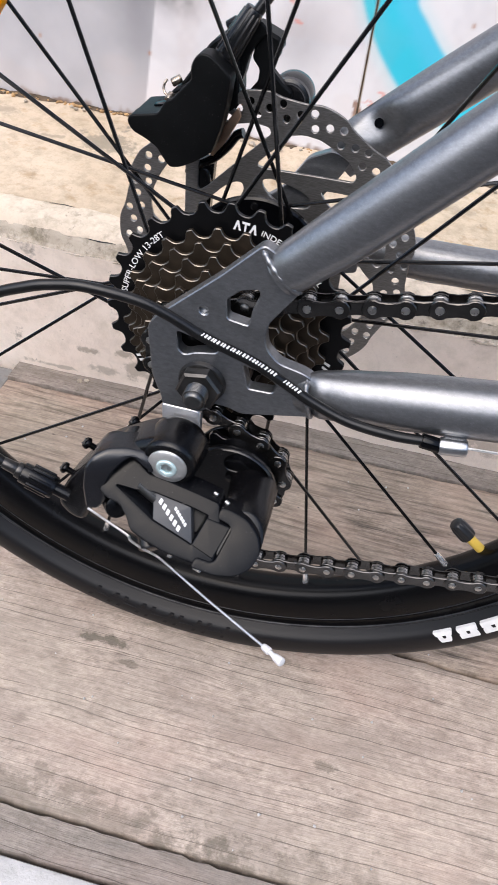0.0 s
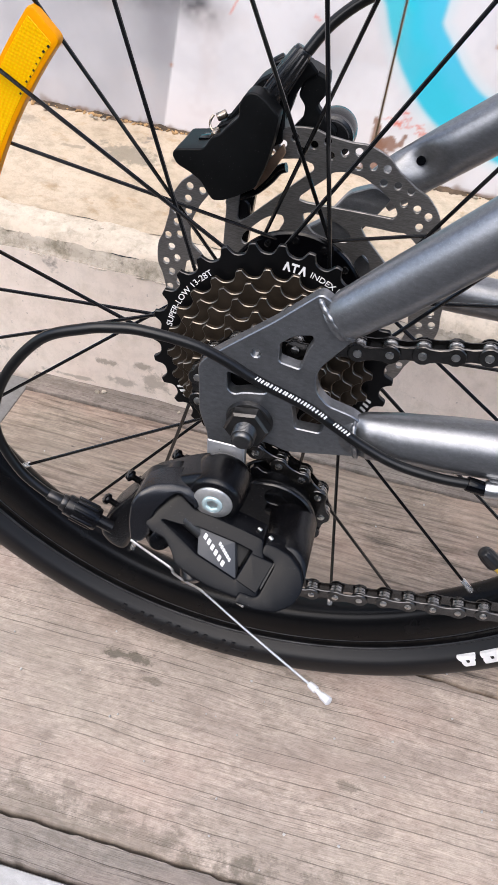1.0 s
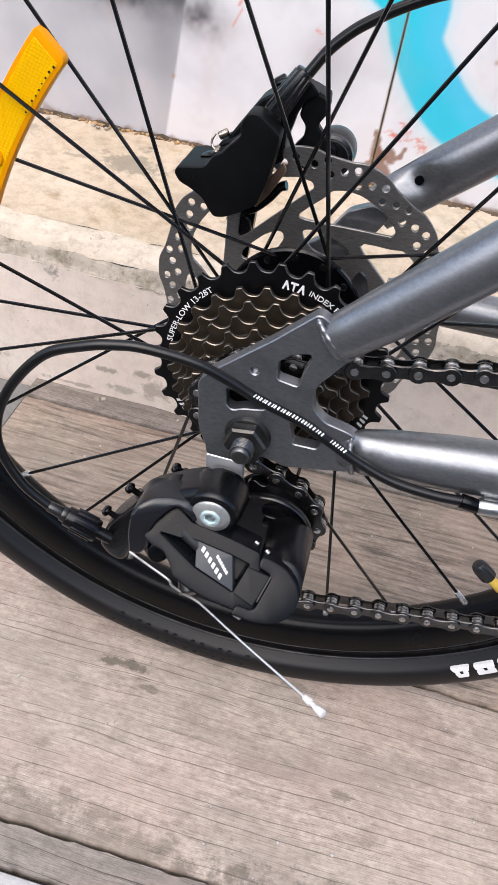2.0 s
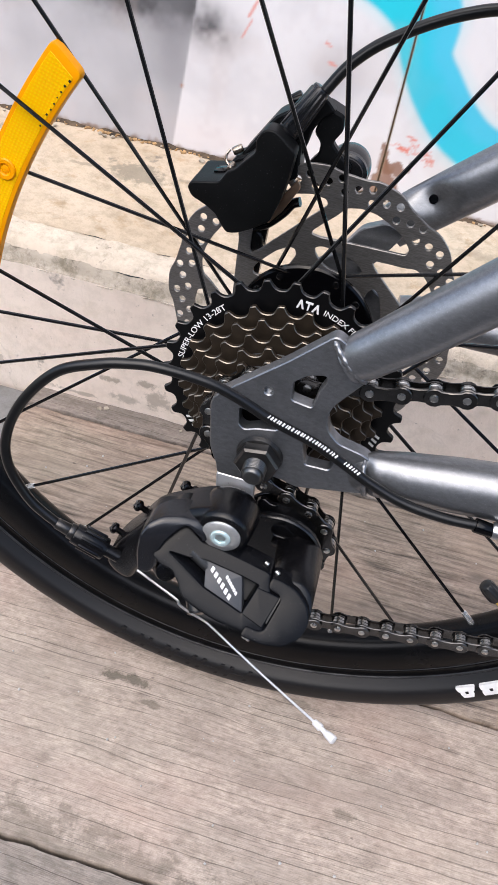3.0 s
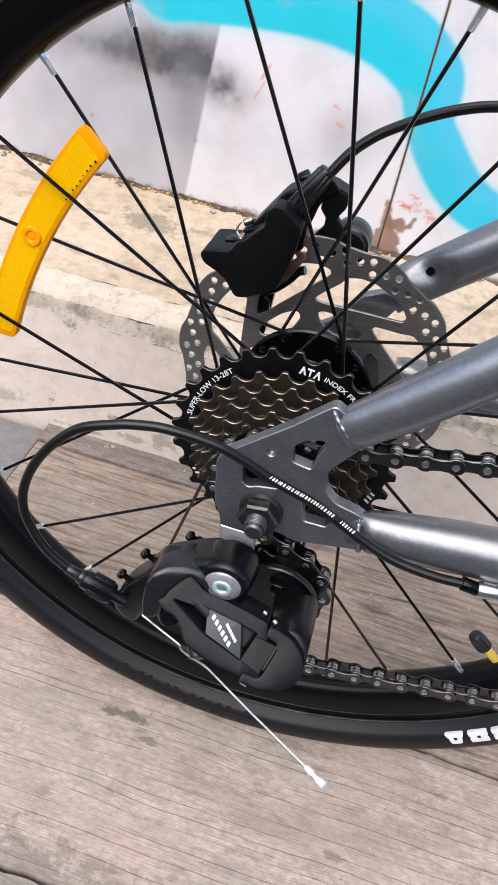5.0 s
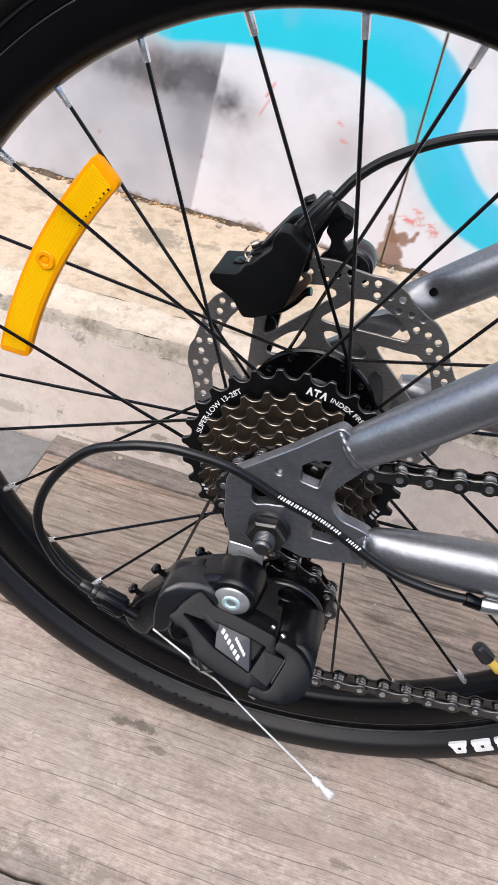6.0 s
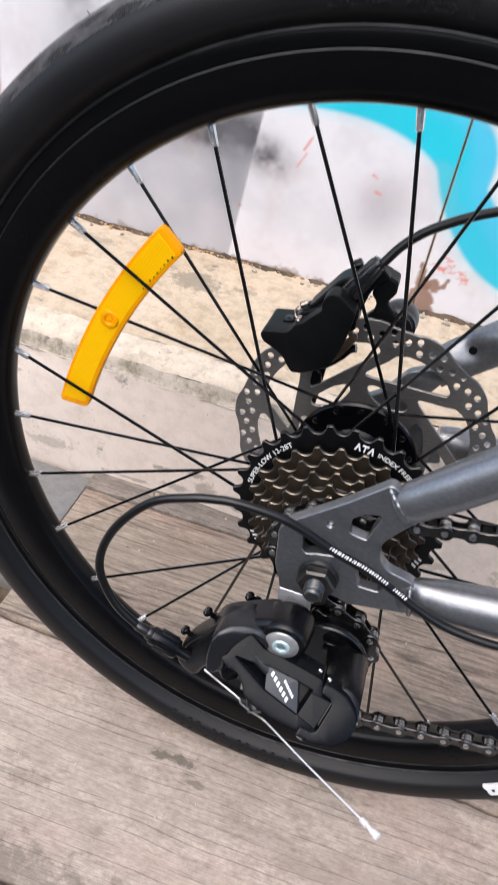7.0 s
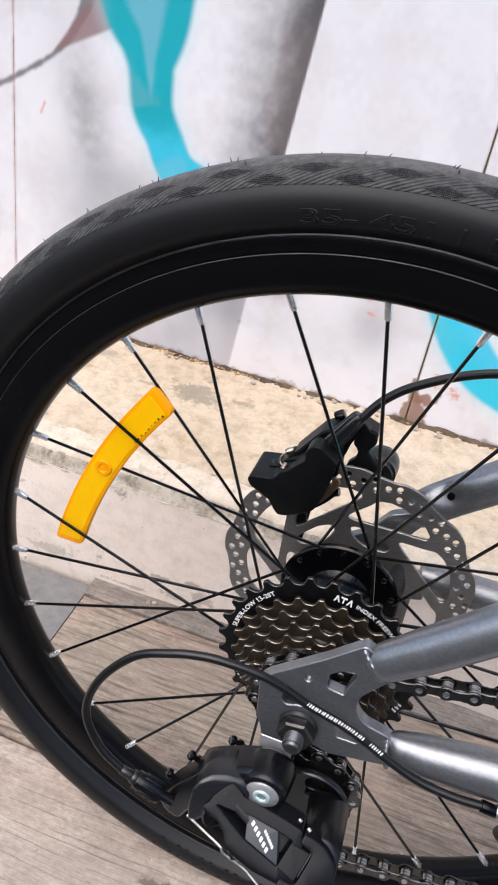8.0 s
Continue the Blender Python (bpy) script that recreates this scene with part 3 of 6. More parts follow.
def fill(loops):
    """Triangles that fill an outline less its holes."""
    pts = [Vector(p) for l in loops for p in l]
    edges, k = [], 0
    for l in loops:
        edges += [(k + i, k + (i + 1) % len(l)) for i in range(len(l))]
        k += len(l)
    out, _, tris, back, _, _ = delaunay_2d_cdt(pts, edges, [], 0, 1e-6)
    if len(out) == len(pts) and all(len(b) == 1 for b in back):
        arrs = [np.array(l) for l in loops]
        mids = np.array([tuple((out[t[0]] + out[t[1]] + out[t[2]]) / 3) for t in tris])
        odd = np.zeros(len(mids), int)
        for a in arrs:
            b = np.roll(a, -1, 0)
            for (x0, y0), (x1, y1) in zip(a, b):
                hit = (y0 > mids[:, 1]) != (y1 > mids[:, 1])
                if y0 != y1:
                    odd += hit & (mids[:, 0] < (x1 - x0) * (mids[:, 1] - y0) / (y1 - y0) + x0)
        return [tuple(back[i][0] for i in t) for t, o in zip(tris, odd) if o % 2]
    bm = bmesh.new()
    for l in loops:
        vs = [bm.verts.new((x, z, 0)) for x, z in l]
        for i in range(len(vs)):
            bm.edges.new((vs[i], vs[(i + 1) % len(vs)]))
    bm.verts.index_update()
    bmesh.ops.triangle_fill(bm, use_beauty=True, use_dissolve=False, edges=list(bm.edges), normal=(0, 0, 1))
    tri = [tuple(v.index for v in f.verts) for f in bm.faces]
    bm.free()
    return tri


def plate(g, outline, y0, y1, holes=(), bev=0.0, lift=None, back=True, soft=1, hole_bev=None):
    """A plate in the x-z plane (mm), from y0 (front) to y1, with holes and bevelled front edges. lift(x, z): a shift in y."""
    loops = [outline, *holes]
    lift = lift or (lambda x, z: 0.0)
    turn, rows = (1 if y1 > y0 else -1), []
    for j in range(soft if bev else 0):
        q = j / soft * math.pi / 2
        e = bev * (1 - math.sin(q))
        k = 1.0 if hole_bev is None else hole_bev / bev
        rows.append(([inset(l, e if i == 0 else -e * k) for i, l in enumerate(loops)], y0 + turn * bev * (1 - math.cos(q))))
    front = rows[0][0] if rows else loops
    verts, faces, start = [], [], []
    layers = rows + [(loops, y0 + turn * bev), (loops, y1)]
    total = sum(len(l) for l in loops)
    for shape, y in layers:
        for l in shape:
            verts += [(x / 1000, (y + lift(x, z)) / 1000, z / 1000) for x, z in l]
    for k, shape in ((0, front), (len(layers) - 1, loops)):
        if k and not back:
            continue
        tri = fill(shape)
        faces += [tuple(k * total + i for i in t) for t in tri]
    for k in range(len(layers) - 1):
        base = k * total
        for l in loops:
            n = len(l)
            faces += [(base + i, base + (i + 1) % n, base + total + (i + 1) % n, base + total + i) for i in range(n)]
            base += n
    return g.add(verts, faces)


def ring(cx, cz, r, n=24, turn=0.0):
    return [(cx + r * math.sin(TAU * i / n + turn), cz + r * math.cos(TAU * i / n + turn)) for i in range(n)]


def polar(r, deg):
    return r * math.sin(radians(deg)), r * math.cos(radians(deg))


def block(g, centre, size, bev=0.5, turn=(0, 0, 0), k=2):
    """A box with rounded edges: centre and size in mm, turned by degrees."""
    bm = bmesh.new()
    bmesh.ops.create_cube(bm, size=1.0)
    for v in bm.verts:
        v.co = Vector((v.co.x * size[0], v.co.y * size[1], v.co.z * size[2])) / 1000
    bmesh.ops.bevel(bm, geom=list(bm.edges), offset=bev / 1000, segments=k, affect="EDGES", profile=0.5)
    m = pose(*(c / 1000 for c in centre), *turn)
    g.add([v.co.copy() for v in bm.verts], [[v.index for v in f.verts] for f in bm.faces], m)
    bm.free()
    return g


def letters(text, size, depth):
    """The mesh data of a line of writing with the built-in font, lying in x-y, in metres; thick writing is a raised outline."""
    c = bpy.data.curves.new("writing", "FONT")
    c.body, c.size, c.extrude, c.resolution_u = text, size, depth, 3
    if depth > 0.0005:
        c.extrude, c.fill_mode, c.bevel_depth, c.bevel_resolution, c.resolution_u = 0.0, "NONE", 0.00038, 1, 2
    ob = new("writing", c)
    bpy.context.view_layer.update()
    me = bpy.data.meshes.new_from_object(ob.evaluated_get(bpy.context.evaluated_depsgraph_get()))
    bpy.data.objects.remove(ob)
    bpy.data.curves.remove(c)
    return [v.co.copy() for v in me.vertices], [tuple(p.vertices) for p in me.polygons]


def arc_letters(g, text, size, base_r, y, deg0, deg1, depth=0.15):
    """Writing bent round the wheel's axis on a face that looks along -y (y None: on the tyre's wall); lengths in mm, angles clockwise from the top."""
    verts, faces = letters(text, size / 1000, depth / 1000)
    x0, x1 = min(v.x for v in verts), max(v.x for v in verts)
    out = []
    for v in verts:
        a = deg0 + (v.x - x0) / (x1 - x0) * (deg1 - deg0)
        x, z = polar(base_r / 1000 + v.y, a)
        out.append((x, (on_wall(base_r + v.y * 1000) if y is None else y) / 1000 - v.z, z))
    return g.add(out, faces)


def arc_bars(g, y, r0, r1, spans, depth=0.15, lean=0.0):
    """Plain bars round the axis: spans of (deg0, deg1)."""
    for a, b in spans:
        pts = [polar(r0, a), polar(r1, a + lean), polar(r1, b + lean), polar(r0, b)]
        plate(g, pts, y - depth, y)
    return g

# ---- the place: ground, boards, step, wall ----


def strip(name, prof, x0, x1, nx, mat, rough, parent=None, seed=0.0, size=40.0):
    """A long moulding: a profile of (y, z) drawn along x, roughened by noise."""
    g, k = Geo(), len(prof)
    verts = []
    for i in range(nx + 1):
        x = x0 + (x1 - x0) * i / nx
        for y, z in prof:
            s = noise.noise_vector(Vector((x * size + seed, y * size, z * size))) * rough + noise.noise_vector(Vector((x * size * 4 + seed, y * size * 4, z * size * 4))) * rough * 0.4
            verts.append((x, y + s.y, z + s.z))
    g.add(verts, [(i * k + j, i * k + j + 1, (i + 1) * k + j + 1, (i + 1) * k + j) for i in range(nx) for j in range(k - 1)])
    ob = new(name, g.mesh(name, mat, 60))
    ob.parent = parent
    return ob


def board(parent, corners, top, thick, mat, seed):
    """One board with softened, slightly ragged long edges. corners: x0, x1 and the near and far edge at both ends."""
    x0, x1, near0, near1, far0, far1 = corners
    nx, rows = 420, [0.0, 0.004, 0.012, 0.05, 0.2, 0.5, 0.8, 0.95, 0.988, 0.996, 1.0]
    g, verts = Geo(), []
    for i in range(nx + 1):
        t = i / nx
        x, a, b = x0 + (x1 - x0) * t, near0 + (near1 - near0) * t, far0 + (far1 - far0) * t
        for s in rows:
            e = min(s, 1 - s)
            z = top - 0.0022 * max(0, 1 - e / 0.012) ** 2 + noise.noise(Vector((x * 7, s * 5, seed))) * 0.0012
            j = (noise.noise(Vector((x * 60, s * 3, seed))) * 0.0012 + noise.noise(Vector((x * 240, s * 3, seed))) * 0.0009) if e < 0.013 else 0
            verts.append((x, a + (b - a) * s + j, z))
        verts.append((x, b, top - thick))
        verts.append((x, a, top - thick))
    k = len(rows) + 2
    faces = [(i * k + j, i * k + (j + 1) % k, (i + 1) * k + (j + 1) % k, (i + 1) * k + j) for i in range(nx) for j in range(k)]
    faces += [tuple(range(k)), tuple(nx * k + j for j in range(k))]
    return part("plank", Geo().add(verts, faces), mat, parent)


# the unseen ground's colour is made up, dark to dim reflections in the bicycle
ground_geo = Geo().add([(-300, -300, -0.03), (300, -300, -0.03), (300, 300, -0.03), (-300, 300, -0.03)], [(0, 1, 2, 3)])
ground = tagged(new("ground", ground_geo.mesh("ground", M_DARK_GROUND)), "unseen ground round the wooden boards, made dark to dim reflections", "ground", kind="structure")

floor_geo = Geo()
block(floor_geo, (0, 15, -25.5), (2400, 420, 8), 1)
floor = tagged(new("floor", floor_geo.mesh("floor", M_DIRT)), "floor of weathered grey-brown wooden boards", "floor", kind="structure")
board(floor, (-0.245, 1.1, 0.028, -0.031, 0.1970, 0.1945), 0.0, 0.02, M_WOOD[1], 1.0)
board(floor, (-0.247, 1.1, 0.1984, 0.1959, 0.2290, 0.2290), 0.0003, 0.02, M_WOOD[2], 4.0)
board(floor, (-1.1, 1.1, -0.154, -0.1545, 0.0625, -0.0335), 0.0, 0.02, M_WOOD[0], 2.0)
board(floor, (-1.1, 1.1, -0.1795, -0.1785, -0.1565, -0.1570), -0.0015, 0.02, M_WOOD[2], 3.0)

# only its edge is seen; kept narrow so less light bounces onto the bicycle
slab = Geo()
block(slab, (0, -203, -12), (2600, 44, 22), 4)
tagged(new("pavement", slab.mesh("pavement", M_SLAB)), "pale concrete paving in front of the boards", "pavement", kind="structure")
patch = Geo()
block(patch, (-672, 140, -13), (850, 150, 20), 3)
tagged(new("pavement", patch.mesh("pavement", M_GREY)), "grey concrete patch at the end of a board", "pavement", kind="structure")

# the cement step under the wall
step = strip("step", [(0.2245, -0.03), (0.2240, 0.0), (0.2230, 0.012), (0.2215, 0.03), (0.2195, 0.06), (0.2180, 0.09), (0.2172, 0.118), (0.217, 0.1335)], -1.3, 1.3, 520, M_FACE, 0.0016, None, 0.0, 26)
tagged(step, "crumbling cream cement step below the painted wall", "step", kind="structure")
# crumbling mortar, its tone also darkened for the shade under the nose
strip("mortar_band", [(0.2165, 0.1325), (0.2200, 0.1345), (0.2215, 0.136), (0.2225, 0.141), (0.2265, 0.1445)], -1.3, 1.3, 700, M_MORTAR, 0.0024, step, 7.0, 70)
strip("step_nose", [(0.2255, 0.144), (0.2275, 0.1475), (0.232, 0.1505), (0.238, 0.1525), (0.246, 0.1535), (0.254, 0.1545)], -1.3, 1.3, 620, M_NOSE, 0.0018, step, 3.0, 55)
strip("ledge_top", [(0.253 + 0.0075 * i, 0.1545 + 0.00072 * i) for i in range(25)], -1.3, 1.3, 420, M_LEDGE, 0.0013, step, 5.0, 30)
strip("dirt_line", [(0.4235, 0.1702), (0.4255, 0.1712), (0.4275, 0.1722), (0.4295, 0.1734), (0.434, 0.1738)], -1.3, 1.3, 900, M_DIRT, 0.0034, step, 11.0, 60)

rng = random.Random(4)
crumbs = Geo()
for i in range(60):
    x, big = rng.uniform(-0.55, 0.4), rng.random() < 0.25
    at = Vector((x, rng.uniform(0.413, 0.427), 0.1715)) if i % 12 else Vector((x, rng.uniform(0.214, 0.221), 0.001))
    r = rng.uniform(0.0018, 0.0045 if big else 0.003)
    ico = bmesh.new()
    bmesh.ops.create_icosphere(ico, subdivisions=1, radius=r)
    for v in ico.verts:
        v.co = v.co * rng.uniform(0.7, 1.2) + at
        v.co.z = at.z + (v.co.z - at.z) * 0.65
    crumbs.add([v.co.copy() for v in ico.verts], [[v.index for v in f.verts] for f in ico.faces])
    ico.free()
tagged(new("rubble", crumbs.mesh("rubble", M_MORTAR)), "small crumbs of mortar along the step and wall", "rubble", kind="stuff")

ochre = Geo()
for i in range(110):
    x = rng.choice((-0.335, -0.26, -0.215, -0.18)) + rng.gauss(0, 0.020) if i % 3 else rng.uniform(-0.55, 0.3)
    at = Vector((x, 0.4285 - abs(rng.gauss(0, 0.0028)), 0.1718))
    r = rng.uniform(0.0009, 0.0026)
    ico = bmesh.new()
    bmesh.ops.create_icosphere(ico, subdivisions=1, radius=r)
    for v in ico.verts:
        v.co = v.co * rng.uniform(0.7, 1.2) + at
        v.co.z = at.z + (v.co.z - at.z) * 0.7
    ochre.add([v.co.copy() for v in ico.verts], [[v.index for v in f.verts] for f in ico.faces])
    ico.free()
tagged(new("rubble", ochre.mesh("rubble", M_OCHRE)), "rusty ochre crumbs along the foot of the wall", "rubble", kind="stuff")

specks = Geo()
for i in range(70):
    at = Vector((rng.uniform(-0.25, 0.22), rng.uniform(-0.155, 0.19), 0.0004))
    ico = bmesh.new()
    bmesh.ops.create_icosphere(ico, subdivisions=1, radius=rng.uniform(0.0004, 0.0011))
    specks.add([v.co * rng.uniform(0.7, 1.2) + at for v in ico.verts], [[v.index for v in f.verts] for f in ico.faces])
    ico.free()
tagged(new("grit", specks.mesh("grit", M_SLAB)), "tiny pale grit scattered on the wooden boards", "grit", kind="stuff")

# ---- the sprayed wall ----


def smoothstep(a, b, x):
    t = np.clip((x - a) / (b - a), 0, 1)
    return t * t * (3 - 2 * t)


def stroke(x, z, pts, widths):
    """Signed distance outside a tapering stroke, and the place across it (-1 to 1)."""
    best, side = np.full(x.shape, 1e9), np.zeros(x.shape)
    path = smooth_path([(*p, w) for p, w in zip(pts, widths)], 8)
    for a, b in zip(path, path[1:]):
        d = Vector((b.x - a.x, b.y - a.y))
        t = np.clip(((x - a.x) * d.x + (z - a.y) * d.y) / max(d.length_squared, 1e-9), 0, 1)
        dx, dz = x - a.x - t * d.x, z - a.y - t * d.y
        w = a.z + (b.z - a.z) * t
        dist = np.hypot(dx, dz) - w
        s = np.sign(d.x * dz - d.y * dx) * np.hypot(dx, dz) / w
        side = np.where(dist < best, s, side)
        best = np.minimum(best, dist)
    return best, side


def spot(x, z, cx, cz, sx, sz, turn=0.0):
    c, s = math.cos(radians(turn)), math.sin(radians(turn))
    u, w = (x - cx) * c + (z - cz) * s, (z - cz) * c - (x - cx) * s
    return np.exp(-0.5 * ((u / sx) ** 2 + (w / sz) ** 2))


WOBBLE = np.random.RandomState(5).rand(64, 64)


def cloud(x, z, size):
    """Smooth random values over the wall."""
    u, w = x / size + 100, z / size + 100
    i, j = np.floor(u).astype(int), np.floor(w).astype(int)
    a, b = smoothstep(0, 1, u - i), smoothstep(0, 1, w - j)
    g = lambda p, q: WOBBLE[p % 64, q % 64]
    return (g(i, j) * (1 - a) + g(i + 1, j) * a) * (1 - b) + (g(i, j + 1) * (1 - a) + g(i + 1, j + 1) * a) * b


def spray(x, z):
    """The colour of the wall's paint at x, z in millimetres."""
    rough = cloud(x, z, 9) + 0.5 * cloud(x, z, 4) - 0.75
    col = np.ones(x.shape + (3,)) * (0.745, 0.735, 0.76)

    def lay(amount, paint):
        col[:] = col + (np.asarray(paint) - col) * np.clip(amount, 0, 1)[..., None]

    # thin, blotchy overspray and old marks all over
    haze = 0.5 * cloud(x, z, 46) + 0.3 * cloud(x, z, 17) + 0.2 * cloud(x + 31, z, 7)
    lay(smoothstep(0.46, 0.78, haze) * 0.20, (0.46, 0.46, 0.50))
    lay(smoothstep(0.50, 0.80, 0.6 * cloud(x + 90, z * 0.6, 33) + 0.4 * cloud(x, z, 6)) * 0.22, (0.60, 0.56, 0.58))
    soft = 1 + 0.35 * (cloud(x, z, 22) - 0.5)
    line = -194 + 0.0932 * (z - 182)
    left = smoothstep(1.2, -1.2, x - line)
    # grey shading beside the slanted edge
    lay(left * smoothstep(395, 330, z) * smoothstep(-470, -330, x) * 0.62 * soft, (0.33, 0.33, 0.36))
    lay(left * smoothstep(-92, -3, x - line + 14 * rough) * smoothstep(335, 400, z) * 0.85, (0.16, 0.15, 0.16))
    lay(left * smoothstep(-40, -1, x - line + 10 * rough) * smoothstep(345, 400, z) * 0.85, (0.06, 0.055, 0.06))
    lay(left * spot(x, z, -212, 302, 52, 17, 4) * (1.05 + 0.5 * rough), (0.045, 0.045, 0.05))
    lay(left * spot(x, z, -262, 300, 46, 8, 3) * (0.7 + 0.5 * rough), (0.10, 0.10, 0.11))
    lay(left * spot(x, z, -200, 262, 16, 45, 5) * 0.6, (0.22, 0.22, 0.24))
    lay((1 - left) * spot(x, z, -172, 289, 19, 13, -20) * (0.85 + 0.6 * rough), (0.10, 0.10, 0.11))
    lay((1 - left) * spot(x, z, -160, 250, 30, 26) * 0.18, (0.35, 0.34, 0.37))
    lay(spot(x, z, -46, 268, 20, 24, -25) * 0.50, (0.28, 0.28, 0.31))
    lay(spot(x, z, -383, 405, 17, 52, 16) * (0.62 + 0.3 * rough), (0.28, 0.27, 0.28))
    lay(spot(x, z, -345, 345, 40, 22, -30) * 0.30, (0.36, 0.35, 0.37))
    lay(spot(x, z, -430, 520, 30, 30) * 0.16, (0.4, 0.4, 0.42))
    # the dark outline and the brown wedge at the far left
    d, _ = stroke(x, z, [(-520, 405), (-481, 418), (-442, 441), (-414, 462), (-396, 486), (-386, 508), (-376, 540)], [1.6, 1.6, 1.3, 1.6, 3.5, 6, 7])
    lay(smoothstep(3.2, -1.2, d + 2 * rough) * 0.85, (0.10, 0.095, 0.10))
    wedge = smoothstep(-2, 3, z - (461 + (x + 414) * 0.50)) * smoothstep(3, -3, z - (468 + (x + 414) * 1.35)) * smoothstep(-352, -364, x)
    lay(wedge * 0.85, (0.24, 0.14, 0.14))
    # the blue-green strokes
    d, s = stroke(x, z, [(-332, 562), (-326, 519), (-320, 496), (-318, 472), (-316, 456), (-312, 428), (-298, 404), (-277, 372), (-228, 354)], [54, 46, 36, 26, 23.5, 22, 19.5, 20, 22])
    lay(smoothstep(16, 0, d) * 0.25, (0.35, 0.72, 0.80))
    lay(smoothstep(4, -4, d), (0.0, 0.36, 0.43))
    lay(smoothstep(3, -3, d) * smoothstep(0.12, -0.12, np.abs(s + 0.02) - np.clip(0.08 + (z - 440) * 0.0046, 0.02, 0.6)) * smoothstep(425, 455, z) * 0.9, (0.13, 0.42, 0.52))
    lay(smoothstep(3, -3, d) * smoothstep(425, 388, z + 10 * rough), (0.035, 0.50, 0.68))
    d, s = stroke(x, z, [(-235, 353), (-150, 366), (-80, 371), (-24, 362), (14, 338), (25, 303), (42, 279), (66, 254), (96, 237), (150, 226), (240, 240)], [22, 24, 27, 30, 29, 22, 23, 23, 22, 22, 22])
    glow = smoothstep(14, 0, d)
    lay(glow * 0.30, (0.35, 0.72, 0.80))
    lay(smoothstep(3, -3, d), (0.015, 0.56, 0.70))
    lay(smoothstep(3, -3, d) * smoothstep(-0.15, 0.6, s + 0.25 * rough) * 0.4, (0.13, 0.55, 0.83))
    lay(smoothstep(3, -3, d) * smoothstep(12, 22, x + 4 * rough) * 0.22, (0.10, 0.50, 0.78))
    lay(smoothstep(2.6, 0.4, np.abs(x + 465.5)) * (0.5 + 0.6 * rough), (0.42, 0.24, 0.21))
    # small red marks
    scrawl = np.random.RandomState(9)
    marks = [[(-138, 285), (-131, 300)], [(-134, 303), (-128, 316)], [(-62, 296), (-57, 294)], [(-56, 281), (-50, 279)], [(-434, 399), (-430, 409)], [(-60, 425), (-44, 431)]]
    for cx, cz, sx, sz, n in ((29, 224, 7, 6, 15), (50, 216, 4.5, 4.5, 10)):
        for _ in range(n):
            a, b = cx + scrawl.normal() * sx * 0.7, cz + scrawl.normal() * sz * 0.7
            marks.append([(a, b), (a + scrawl.uniform(1.5, 4.5), b + scrawl.uniform(-2.5, 3.5)), (a + scrawl.uniform(3, 7), b + scrawl.uniform(-3, 2.5))])
    for pts in marks:
        d, _ = stroke(x, z, pts, [0.4] * len(pts))
        lay(smoothstep(1.5, -0.5, d + 1.5 * rough) * 0.70, (0.70, 0.20, 0.15))
    lay(spot(x, z, -155, 190, 40, 14) * 0.12, (0.75, 0.5, 0.45))
    # rust creeping up from the panel's foot
    foot = z - 168
    for pts, widths in (([(19, 164), (18, 178), (16, 196), (13, 210), (12, 220)], [16, 14, 9, 4, 1.5]), ([(18, 202), (29, 201), (36, 202), (39, 210)], [8, 6, 5, 3.5])):
        d, _ = stroke(x, z, pts, widths)
        lay(smoothstep(1.2, -1.2, d + 7 * rough) * 0.9, (0.25, 0.125, 0.08))
    lay(smoothstep(3, -2, np.abs(x - 10) - 3.5 + 0.10 * foot + 5 * rough) * smoothstep(60, 20, foot) * 0.6, (0.30, 0.19, 0.12))
    # brown seam line, painted also to darken the panel edges that catch light
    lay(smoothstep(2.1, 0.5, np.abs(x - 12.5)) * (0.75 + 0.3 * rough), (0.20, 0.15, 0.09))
    lay(smoothstep(5, -1, foot - 3.5 - 9 * rough) * 0.85, (0.23, 0.15, 0.10))
    lay(smoothstep(0.62, 0.8, cloud(x, z, 31)) * 0.10, (0.55, 0.42, 0.36))
    for cx, cz in ((-62, 424), (-190, 232), (96, 300), (-300, 230)):
        lay(spot(x, z, cx, cz, 1.1, 1.3) * 0.8, (0.38, 0.16, 0.07))
    return np.clip(col, 0, 1)


wall_geo = Geo()
block(wall_geo, (0, 475, 1080), (2640, 80, 1860), 2)
wall = tagged(new("wall_north", wall_geo.mesh("wall_north", M_SEAM)), "wall of white panels sprayed with grey and blue-green paint", "wall", kind="structure")


